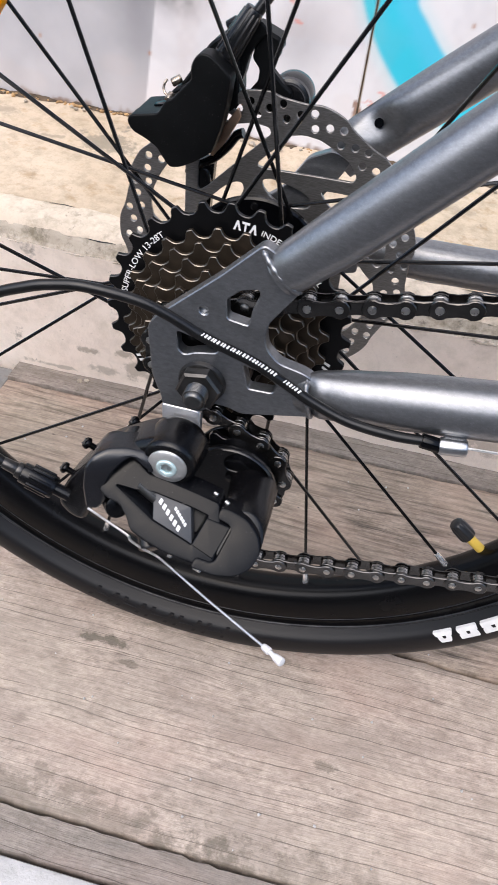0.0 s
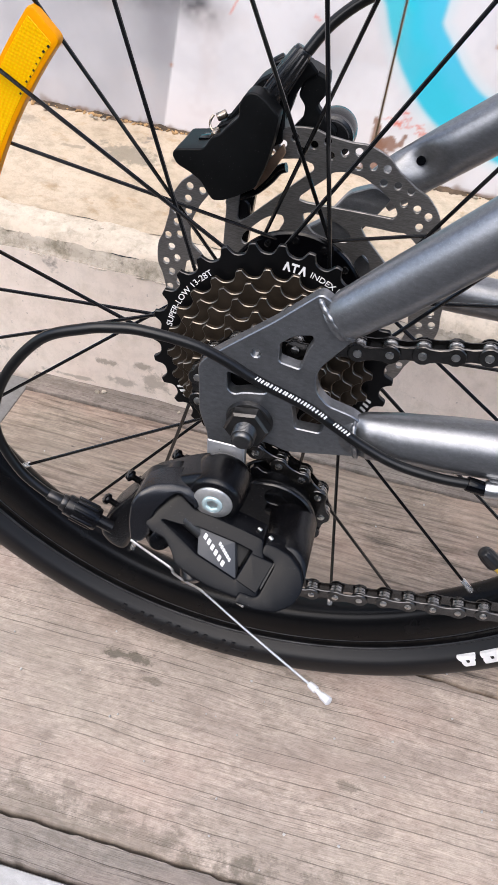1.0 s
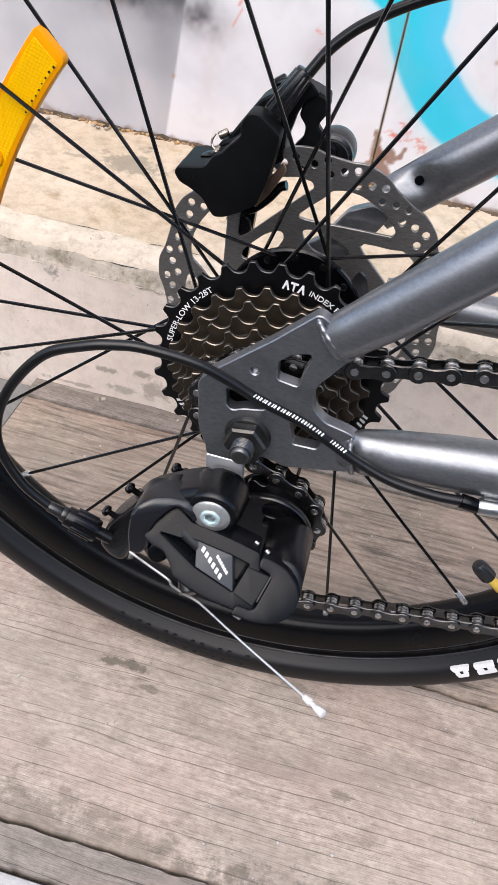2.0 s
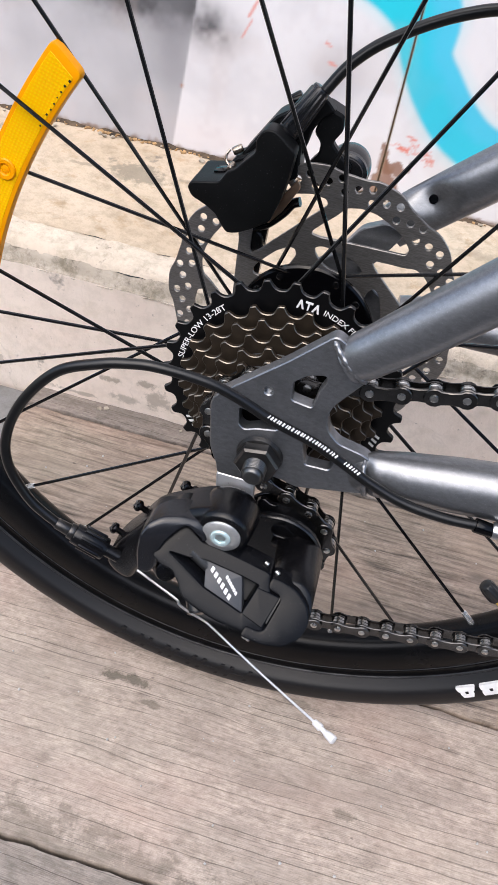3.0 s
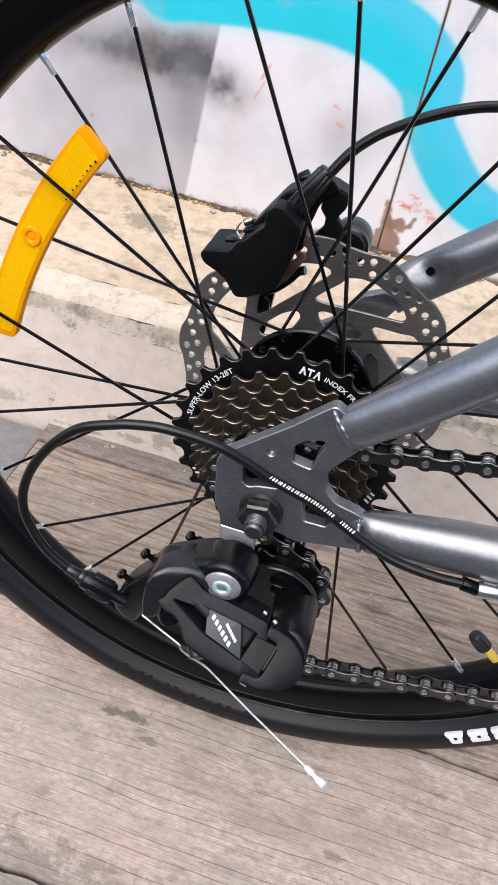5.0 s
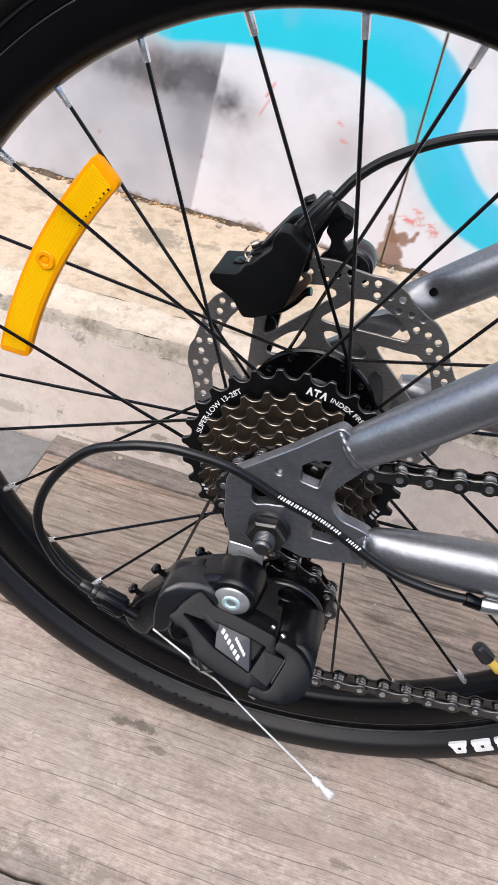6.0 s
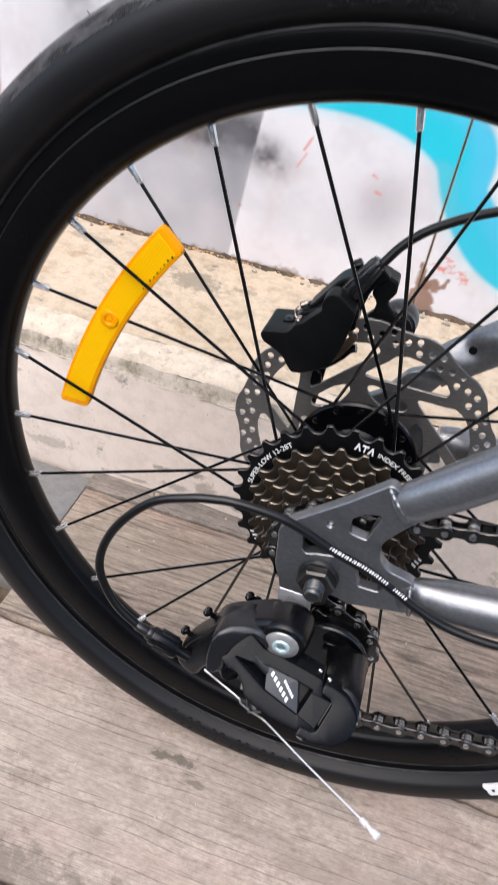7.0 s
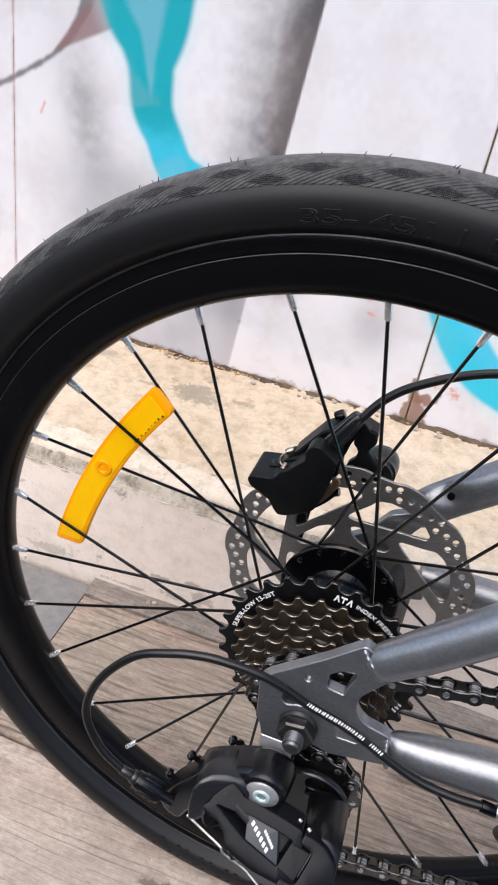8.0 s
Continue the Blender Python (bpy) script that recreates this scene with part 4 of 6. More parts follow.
def panel(x0, x1):
    """A sheet panel with a fine front grid that carries the sprayed paint."""
    step_x = 0.0016
    fx0, fx1 = max(x0, -0.64), min(x1, 0.30)
    xs = sorted({x0, x1, *np.arange(fx0, fx1, step_x).round(5).tolist(), fx1})
    zs = [*np.arange(0.166, 0.640, 0.0018).round(5).tolist(), 0.8, 1.4, 2.0]
    nz = len(zs)
    X, Z = np.meshgrid(xs, zs, indexing="ij")
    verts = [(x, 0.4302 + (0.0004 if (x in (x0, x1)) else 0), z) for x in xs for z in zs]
    faces = [(i * nz + j, (i + 1) * nz + j, (i + 1) * nz + j + 1, i * nz + j + 1) for i in range(len(xs) - 1) for j in range(nz - 1)]
    k = len(verts)
    verts += [(x0, 0.4348, 0.166), (x1, 0.4348, 0.166), (x1, 0.4348, 2.0), (x0, 0.4348, 2.0)]
    last = (len(xs) - 1) * nz
    faces += [(k, k + 3, nz - 1, 0), (k + 1, last, last + nz - 1, k + 2), (0, last, k + 1, k), (k, k + 1, k + 2, k + 3), (nz - 1, k + 3, k + 2, last + nz - 1)]
    me = bpy.data.meshes.new("panel")
    me.from_pydata(verts, [], faces)
    me.materials.append(M_PANEL)
    cols = np.ones((len(verts), 4))
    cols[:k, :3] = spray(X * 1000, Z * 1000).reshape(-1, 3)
    cols[k:, :3] = 0.6
    attr = me.color_attributes.new("paint", "FLOAT_COLOR", "POINT")
    attr.data.foreach_set("color", cols.ravel())
    ob = new("panel", me)
    ob.parent = wall
    return ob


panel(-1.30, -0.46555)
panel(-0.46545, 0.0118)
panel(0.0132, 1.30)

# a plain wall added behind the camera, out of view, to shape the light
for name, at, size in (("unseen_wall_south", (0, -6200, 1500), (16000, 200, 3060)),):
    g = block(Geo(), at, size, 5)
    tagged(new(name, g.mesh(name, M_UNSEEN_WALL)), "plain dark unseen wall, added to shape the light", "wall", kind="structure")

# ---- the bicycle, leaning a little away; its own frame has the rear hub at the origin ----
LEAN = 1.066
bicycle = new("bicycle")
bicycle.matrix_world = pose(0, 0, 0.2609, -LEAN, 0, 0)
tagged(bicycle, "grey bicycle with black rear wheel, derailleur and disc brake", "bicycle")

# tyre
def tube_r(a):
    return 18.4 + 1.5 * min(1, abs(a) / 70)


def wall_y(a):
    return tube_r(a) * math.sin(radians(a)) - 0.9


def on_wall(r):
    """How far the near wall of the tyre stands out at a radius."""
    return -0.9 - math.sqrt(max(0.0, 19.9 ** 2 - (r - 243) ** 2))


prof = [(231.4, -11.4), (232.7, -13.2), (234.2, -16.2), (236.0, -18.4)] + [(243.0 + tube_r(a) * math.cos(radians(a)), wall_y(a)) for a in range(-105, 106, 5)] + [(236.0, 18.0), (234.2, 15.8), (232.7, 13.0), (231.4, 11.4), (229.0, 9.0), (229.0, -9.0)]
tyre = part("tyre", revolve(Geo(), prof, 240), M_TYRE, bicycle, "black road tyre with hatched tread")
g = arc_letters(Geo(), "35- 451", 9.0, 237.6, None, -14.1, -1.3, 0.8)
part("raised_lettering", g, M_TYRE, tyre)
for a in (1.0, 3.8, 6.4, 9.0):
    shape = fillet([polar(237.8, a), polar(244.4, a + 0.25), polar(244.4, a + (0.55 if a < 2 else 2.05)), polar(237.8, a + (0.3 if a < 2 else 1.8))], 0.3, 2)
    holes = [] if a < 2 else [inset(shape, 1.0)]
    part("raised_mark", plate(Geo(), shape, -0.4, 1.0, holes, 0.2, lambda x, z: on_wall(math.hypot(x, z)) - 0.3), M_TYRE, tyre)
for a, b, w in ((142.2, 139.2, 0.5), (138.6, 135.5, 0.9), (134.9, 131.6, 1.0), (131.0, 128.2, 0.9), (127.6, 124.4, 0.9)):
    shape = fillet([polar(235.6, a), polar(244.0, a - (a - b) * (0.5 - w / 2)), polar(244.0, b + (a - b) * (0.5 - w / 2)), polar(235.6, b)], 0.9, 3)
    hole = fillet([polar(238.6, a - (a - b) * 0.40), polar(241.0, a - (a - b) * 0.43), polar(241.0, b + (a - b) * 0.43), polar(238.6, b + (a - b) * 0.40)], 0.4, 2)
    g = plate(Geo(), shape, -0.25, 1.5, [hole], 0.0, lambda x, z: on_wall(math.hypot(x, z)))
    part("printed_mark", g, M_PRINT, tyre, "white printed mark")
g = Geo()
for i in range(46):
    a, off = rng.uniform(-75, 40), rng.uniform(-30, 22)
    r = 243 + tube_r(off) * math.cos(radians(off))
    x, z = polar(r, a)
    x2, z2 = polar(r + rng.uniform(0.6, 2.2), a + rng.uniform(-0.3, 0.3))
    y = wall_y(off)
    rod(g, (x, y, z), (x2, y * 1.08, z2), 0.3, 0.16, 5)
for i in range(40):
    a = rng.uniform(120, 235)
    x, z = polar(259.5, a)
    x2, z2 = polar(262.0, a + rng.uniform(-0.3, 0.3))
    y = rng.uniform(-8, -2)
    rod(g, (x, y, z), (x2, y * 1.2, z2), 0.28, 0.15, 5)
tagged(part("rubber_nib", g, M_TYRE, tyre), kind="stuff")
for i in range(5):
    a = 197.5 - i * 4.7
    g = Geo()
    for shape in ([polar(245.4, a + 0.5), polar(235.8, a - 0.5), polar(235.8, a - 1.1), polar(245.4, a - 0.1)], [polar(245.4, a - 2.6), polar(235.8, a - 3.6), polar(235.8, a - 4.2), polar(245.4, a - 3.2)], [polar(241.4, a - 0.5), polar(240.0, a - 0.7), polar(240.0, a - 3.0), polar(241.4, a - 2.8)]):
        plate(g, shape, -0.3, 1.2, (), 0.15, lambda x, z: on_wall(math.hypot(x, z)) - 0.12)
    part("raised_mark", g, M_TYRE, tyre, "raised plain mark on the tyre wall")

# rim
half = [(231.6, 9.6), (231.9, 10.8), (231.2, 12.0), (229.6, 12.6), (225.0, 12.7), (223.9, 12.2), (223.2, 12.8), (222.0, 13.0), (216.0, 12.7), (210.0, 11.4), (206.0, 9.2), (203.6, 6.2), (202.5, 2.6)]
prof = [(r, -y) for r, y in half] + [(r, y) for r, y in reversed(half)]
rim = part("rim", revolve(Geo(), prof + [(221, 8.0), (221, -8.0)], 224), M_RIM, bicycle, "black anodised rim", sharp=24)

# pale rings added to imitate the highlights along the rim's edges
for r, y, w in ((231.6, -12.3, 0.85), (223.6, -12.75, 0.32)):
    ring_geo = revolve(Geo(), [(r + w * math.cos(TAU * k / 8), y + w * math.sin(TAU * k / 8)) for k in range(8)], 224)
    part("rim_glint", ring_geo, M_LINE, rim, "thin pale ring that imitates light on the rim's edge")

# hub with two flanges
prof = [(5, -58), (9, -57), (10, -21), (36.0, -15.2), (37.0, -14.0), (37.0, -11.8), (36.0, -10.8), (17, -8.6), (13.5, -3), (13.0, 10), (14.5, 27), (20, 33.5), (35.6, 34.5), (36.6, 35.5), (36.6, 37.8), (35.6, 38.8), (24, 40.4), (22, 50), (22, 54.8), (12, 55.5), (9, 62), (5, 63)]
hub = part("hub", revolve(Geo(), prof, 72, False), M_HUB, bicycle, "gloss black hub shell")
head_mesh = rod(Geo(), (0, -0.8, 0), (0, 0.6, 0), 2.0, 2.0, 10, 0.6).mesh("spoke_head", M_SPOKE)
for k in range(14):
    for y, off in ((-15.6, 3.0), (34.0, 20.0), (39.2, 33.0)):
        x, z = polar(32.6, off + k * 360 / 14)
        part("spoke_head", head_mesh, M_SPOKE, hub, "", pose(x / 1000, y / 1000, z / 1000))

# spokes: 28, crossed twice, leading and trailing by turns
for k in range(28):
    phi = -4.6 + k * 360 / 28
    phi -= 0.8 * min(1, max(0, 0.5 - math.cos(radians(phi))))
    if k % 2 == 0:
        ahead = (k // 2) % 2 == 0
        y, turn = -12.8, 48.5 if ahead else -48.5
    else:
        ahead = (k // 2) % 2 == 1
        y, turn = 36.6, 47.0 if ahead else -48.5
    y += -1.2 if ahead else 1.2
    hx, hz = polar(33.0, phi + turn)
    nx_, nz_ = polar(203.4, phi)
    a, b = Vector((hx, y, hz)), Vector((nx_, 0, nz_))
    spoke = part("spoke", rod(Geo(), a, a + (b - a) * 0.985, 0.96, 0.96, 8), M_SPOKE, bicycle)
    d = (b - a).normalized()
    g = Geo()
    rod(g, b - d * 10.0, b + d * 2.0, 1.7, 2.05, 8, 0.4)
    part("nipple", g, M_NIPPLE, spoke)

# valve
g = Geo()
vx, vz = polar(1, 129.6)
at = lambda r, y=3.0: (vx * r, y, vz * r)
valve = part("valve", rod(Geo(), at(212), at(182), 2.9, 2.7, 14), M_YELLOW, bicycle, "yellow valve stem")
p0, p1 = Vector(at(190.5)) / 1000, Vector(at(177.5)) / 1000
d = (p1 - p0).normalized()
u, w = Vector((0, 1, 0)), d.cross(Vector((0, 1, 0)))
rows = [(0.0, 4.7, 0.2), (0.0016, 5.0, 0.5), (0.0092, 4.8, 0.5), (0.0118, 4.0, 0.1), (0.013, 2.4, 0.0)]
verts = [p0 + d * t + (u * math.cos(TAU * j / 40) + w * math.sin(TAU * j / 40)) * (r - (e if j % 4 in (0, 1) else 0)) / 1000 for t, r, e in rows for j in range(40)]
g.add(verts, [(k * 40 + j, k * 40 + (j + 1) % 40, (k + 1) * 40 + (j + 1) % 40, (k + 1) * 40 + j) for k in range(4) for j in range(40)] + [tuple(range(40)), tuple(160 + j for j in range(40))])
part("valve_cap", g, M_CAP, valve, "black ribbed valve cap")

# reflector on the spokes
def refl(deg, inner):
    s = (deg + 66.5) / 22.5
    return polar((150.3 + 5.5 * s * s) if inner else (167.2 + 6.0 * s * s), deg)


def refl_outline(pad, d0=-89.5, d1=-44.2):
    degs = np.linspace(d0 + pad / 2.9, d1 - pad / 2.9, 17)
    out = [refl(d0 + (a - d0) * 0.991, False) for a in degs] + [refl(a, True) for a in reversed(degs)]
    c = [(x, z) for x, z in out]
    return inset(fillet(c, 3.0, 3), pad)


body = refl_outline(0)
reflector = part("reflector", plate(Geo(), body, 1.4, 6.5, (), 0.8, soft=2), M_AMBER_EDGE, bicycle, "amber plastic wheel reflector clipped to a spoke")
g = Geo()
face = refl_outline(1.9)
plate(g, face, 1.2, 2.2, (), 0.3)
lens = part("lens", g, M_AMBER, reflector, "ribbed amber lens")
bx, bz = polar(158.6, -66.2)
g = plate(Geo(), ring(bx, bz, 5.2, 24), 0.2, 2.2, [ring(bx, bz, 2.4, 16)], 0.6)
rod(g, (bx, 0.8, bz), (bx, 3, bz), 2.0, 2.0, 14, 0.5)
part("boss", g, M_AMBER_EDGE, reflector)
# dark chips added to imitate the moire of light in the prisms
for i in range(9):
    a = -55.6 + i * 1.15
    x, z = polar(153.0 + 5.5 * ((a + 66.5) / 22.5) ** 2 + rng.uniform(-0.3, 0.3), a)
    w = rng.uniform(0.35, 0.8)
    part("prism_fleck", plate(Geo(), [(x - w, z), (x, z + w), (x + w, z), (x, z - w)], 1.0, 1.3), M_CAP, reflector, "dark chip that imitates the prisms' moire")

# brake rotor
outer = []
for i in range(240):
    a = i * 1.5
    wave = -math.cos(13 * radians(a - 5))
    outer.append(polar(78.9 + 1.25 * math.tanh(1.6 * wave) / math.tanh(1.6), a))
holes = [ring(0, 0, 13.0, 40)]
for i in range(8):
    shape = ((44.6, -10.0), (46.4, -9.5), (50.4, -4.0), (56.5, 2.8), (61.6, 6.0), (64.2, 12.0), (65.4, 19.0), (65.4, 27.0), (65.2, 35.0), (63.4, 41.3), (60.4, 42.3), (55.8, 37.1), (49.1, 25.8), (44.7, 11.7), (43.4, -4.5))
    holes.append(fillet([polar(r, a + 45 * i) for r, a in shape], 1.6, 3))
for i in range(6):
    shape = ((37.6, -7.5), (38.9, -1), (38.2, 10), (38.6, 22), (38.4, 32), (37.0, 36.6), (33.4, 36.5), (28.5, 25), (27.6, 12), (28.8, 3), (33.6, -6))
    holes.append(fillet([polar(r, a + 60 * i) for r, a in shape], 2.0, 3))
for i in range(30):
    for r, a in ((68.9, 3), (72.4, 8.0), (75.2, 12.8)):
        holes.append(ring(*polar(r, i * 12 + a), 1.95, 12))
rotor = part("brake_rotor", plate(Geo(), outer, 55.0, 56.8, holes, 0.25), M_ROTOR, bicycle, "drilled steel disc brake rotor")
g = Geo()
for i in range(6):
    x, z = polar(17.5, i * 60)
    rod(g, (x, 52.4, z), (x, 55.8, z), 3.4, 3.4, 14, 0.8)
part("rotor_bolt", g, M_NUT, rotor)

# freewheel
freewheel = part("freewheel", revolve(Geo(), [(16, -56), (18, -57), (19.5, -55), (20, -50), (24, -46), (29, -40), (35, -31), (39, -25), (39, -20), (18, -18)], 64, False), M_COG_BLACK, bicycle, "seven-speed freewheel, bronze with a black largest sprocket")


def sprocket(teeth, y, thick, mat):
    """A toothed ring with rounded gaps and slanted, blunt teeth."""
    pitch = 12.7 / 2 / math.sin(math.pi / teeth)
    tip, root = (pitch + 0.9, pitch - 3.7) if teeth == 28 else (pitch - 0.4, pitch - 4.6)
    pts, stepd = [], 360 / teeth
    for i in range(teeth):
        for f, r in ((-0.50, 0.0), (-0.40, 0.03), (-0.31, 0.16), (-0.24, 0.42), (-0.19, 0.74), (-0.13, 0.96), (-0.04, 1.0), (0.08, 0.98), (0.12, 0.72), (0.18, 0.40), (0.26, 0.16), (0.38, 0.03)):
            pts.append(polar(root + (tip - root) * r, (i + f) * stepd + y * 3.7))
    n = len(pts)
    near = inset(pts, 0.32)
    inner = [(x * 15 / math.hypot(x, z), z * 15 / math.hypot(x, z)) for x, z in pts]
    rows = [(inner, y - thick / 2), (near, y - thick / 2), (pts, y - thick / 2 + 0.35), (pts, y + thick / 2), (inner, y + thick / 2)]
    verts = [(x / 1000, yy / 1000, z / 1000) for loop_, yy in rows for x, z in loop_]
    faces = [(k * n + i, k * n + (i + 1) % n, (k + 1) % 5 * n + (i + 1) % n, (k + 1) % 5 * n + i) for k in range(5) for i in range(n)]
    g = Geo().add(verts, faces)
    g.second = range(n, 2 * n)
    return part("sprocket", g, mat, freewheel, "black sprocket with white lettering" if teeth == 28 else "")


for teeth, y in zip((28, 24, 22, 20, 18, 16, 13), (-21.5, -26.4, -31.2, -36.0, -40.8, -45.2, -49.8)):
    cog = sprocket(teeth, y, 2.0, (M_COG_BLACK, M_NUT) if teeth in (28, 13) else (M_COG_BROWN, M_EDGE))
    if teeth != 28:
        continue
    g = arc_letters(Geo(), "SUPER-LOW 13-28T", 4.0, 48.0, -22.55, -83.5, -39.8)
    part("printed_lettering", g, M_PRINT, cog, "white lettering")
    part("printed_lettering", arc_letters(Geo(), "INDEX FREEWHEEL", 3.7, 47.5, -22.55, 13.4, 54.0), M_PRINT, cog, "white lettering")
    for a in (-1.4, 6.9):
        g = plate(Geo(), [polar(46.7, a), polar(50.9, a + 1.65), polar(50.9, a + 2.55), polar(46.7, a + 4.2), polar(46.7, a + 3.1), polar(49.1, a + 2.1), polar(46.7, a + 1.1)], -22.7, -22.4)
        part("printed_mark", g, M_PRINT, cog)
    g = plate(Geo(), [polar(50.9, a) for a in (2.9, 6.7)] + [polar(49.9, 6.7), polar(49.9, 5.3), polar(46.7, 5.25), polar(46.7, 4.35), polar(49.9, 4.3), polar(49.9, 2.9)], -22.7, -22.4)
    part("printed_mark", g, M_PRINT, cog)
    for a in (100.2, 103.4, 106.6, -132.0, -128.8, -125.6):
        part("printed_mark", arc_bars(Geo(), -22.5, 48.6, 51.6, [(a, a + 1.5)], lean=1.0), M_PRINT, cog)

# right dropout plate with its openings
drop = fillet([(-24.2, 18.5), (-21.0, 23.5), (3.7, 47.0), (19.5, 63.8), (25.5, 60.5), (31.5, 53.5), (36.0, 48.4), (29.4, 38.0), (25.0, 31.0), (24.2, 25.0), (25.9, 19.0), (31.3, 13.8), (42.1, 11.6), (46.5, 9.5), (50.0, -9.0), (18.5, -16.4), (12.5, -14.4), (6.0, -14.0), (1.0, -20.5), (-16.8, -20.5), (-17.4, -15.8), (-19.8, -10.5), (-21.8, -5.0), (-22.8, 6.0)], 2.6, 4)
pent = fillet([(7.6, 38.0), (12.7, 43.0), (19.8, 45.0), (20.4, 42.0), (18.1, 35.7), (17.3, 28.2), (8.4, 29.5)], 1.5, 3)
slot = fillet([(-11.9, 18.8), (-10.7, 9.9), (-8.0, 8.0), (-3.4, 10.2), (5.4, 12.1), (6.6, 14.6)], 1.5, 3)
low = fillet([(17.0, 9.4), (20.2, -2.0), (30.7, -1.6), (32.2, 2.6), (27.0, 6.6)], 1.2, 3)
dropout = part("dropout", plate(Geo(), drop, -64.0, -58.0, [pent, slot, low, ring(-1.2, 31, 1.9, 16)], 0.45), M_FRAME, bicycle, "grey painted dropout plate with cut-outs")
g = Geo()
rod(g, (-1.2, -62.0, 31), (-1.2, -60, 31), 1.9, 1.9, 14)
part("threaded_eyelet", g, M_ZINC, dropout)

# left dropout behind the rotor
mirror = fillet([(-14, -18), (-20, 0), (-10, 20), (5, 32), (16, 50), (28, 56), (38, 52), (30, 38), (25, 30), (28, 20), (36, 14), (46, 11), (52, -6), (30, -12), (8, -15)], 3.0, 4)
part("dropout", plate(Geo(), mirror, 62.0, 68.0, [], 0.6), M_FRAME, bicycle)

# stays: flattened ends, welded to the plates
def stay(pts, radii, sides=36, fine=8):
    path = smooth_path([V(*p) for p in pts], fine)
    rr, n = [], len(pts) - 1
    for i in range(len(path)):
        t = i / (len(path) - 1) * n
        k = min(int(t), n - 1)
        f = t - k
        f = f * f * (3 - 2 * f)
        rr.append(tuple(radii[k][c] + (radii[k + 1][c] - radii[k][c]) * f for c in (0, 1)))
    return sweep(Geo(), path, rr, sides)


seat_stay = part("seat_stay", stay([(26.5, -61, 51.5), (34, -61, 59), (48, -61, 73.2), (72, -61, 98.6), (120, -59, 149.5), (230, -55, 266)], [(8.6, 7.5), (10.0, 9.0), (10.7, 10.2), (10.8, 10.6), (10.8, 10.8), (10.8, 10.8)]), M_FRAME, bicycle, "grey metallic seat stay tube")
chain_stay = part("chain_stay", stay([(37, -61, -1.5), (45.5, -61, 0.2), (52, -61, 1.5), (66, -61, 4), (90, -61, 8), (125, -61, 13), (240, -58, 28)], [(8.0, 2.4), (10.2, 5.4), (11.0, 8.6), (11.6, 10.5), (12.2, 11.5), (12.4, 12.0), (12.4, 12.0)]), M_FRAME, bicycle, "grey metallic chain stay tube")
far_tube = stay([(30, 76, 48), (43, 78, 60), (68, 78, 83), (110, 77, 121), (230, 66, 230)], [(11.5, 8), (12.8, 9.6), (13.0, 10.8), (12.8, 11.2), (12.5, 11.2)], 60, 40)
pressed = []
for x, y, z in far_tube.v:
    away = math.hypot((x - 0.0463) * 0.8, (z - 0.0694) * 1.0)
    pressed.append((x, y + (0.0042 * math.exp(-(away / 0.0085) ** 2) if y < 0.078 else 0), z))
far_tube.v = pressed
left_stay = part("seat_stay", far_tube, M_FRAME, bicycle, "grey metallic seat stay tube with a dented mounting hole")
part("chain_stay", stay([(46, 75, 2), (60, 76, 2.5), (100, 76, 3), (240, 70, 12)], [(9.5, 8), (10.8, 9.6), (11.2, 10.6), (11.4, 11)]), M_FRAME, bicycle, "grey metallic chain stay tube")
# a solid black plug that stands for the shade inside the mounting hole
g = Geo()
rod(g, (46.3, 70.4, 69.9), (46.7, 76, 68.4), 2.3, 2.3, 20)
part("hole_shade", g, M_HUB, left_stay, "black plug that stands for the shade in the mounting hole")


def weld(parent, pts, r):
    """A bead of small overlapping ripples along the joint."""
    path = smooth_path([V(*p) for p in pts], 10)
    sweep_geo = Geo()
    sweep(sweep_geo, path, [r * (0.92 + 0.12 * math.sin(i * 1.3)) * min(1, 0.3 + i * 0.12, 0.3 + (len(path) - 1 - i) * 0.12) for i in range(len(path))], 10)
    part("weld", sweep_geo, M_FRAME, parent)


weld(seat_stay, [(18.5, -62.5, 62.0), (22.0, -65.5, 58.5), (27.5, -67.8, 54.0), (32.5, -66.5, 49.5), (35.5, -62.5, 46.5)], 1.4)
weld(chain_stay, [(44.0, -63.0, 9.5), (44.5, -67.5, 5.5), (46.0, -68.5, 0), (47.5, -67.0, -6), (48.5, -62.5, -10)], 1.3)

# axle, nut and hanger
AX, AZ = 0.6, -3.5
axle = part("axle", sweep(Geo(), [V(AX, y, AZ) for y in (-64, -77.6, -79.0, -79.5, -79.6)], [4.6, 4.5, 3.9, 3.3, 2.9], 24, (0, 0, 1)), M_AXLE, bicycle, "threaded steel axle end")
g = Geo()
turns = [V(AX + 4.7 * math.cos(TAU * i / 16), -70.0 - 7.8 * i / 144, AZ + 4.7 * math.sin(TAU * i / 16)) for i in range(145)]
sweep(g, turns, 0.42, 6)
part("thread", g, M_AXLE, axle)
nut_side = (math.sin(radians(-10)), 0, math.cos(radians(-10)))
g = sweep(Geo(), [V(AX, y, AZ) for y in (-66.4, -66.8, -71.0, -72.0)], [9.4, 9.9, 9.9, 8.8], 6, nut_side)
nut = part("axle_nut", g, M_NUT, bicycle, "dark hexagonal axle nut", sharp=20)
part("washer", rod(Geo(), (AX, -63.8, AZ), (AX, -66.5, AZ), 10.4, 10.0, 36, 0.7), M_NUT, nut, "dark serrated washer")
hang = fillet([(-16.9, -19.8), (0.6, -19.8), (1.4, -25), (2.4, -33), (3, -46), (-6, -49), (-14, -42), (-15.0, -31)], 1.6, 3)
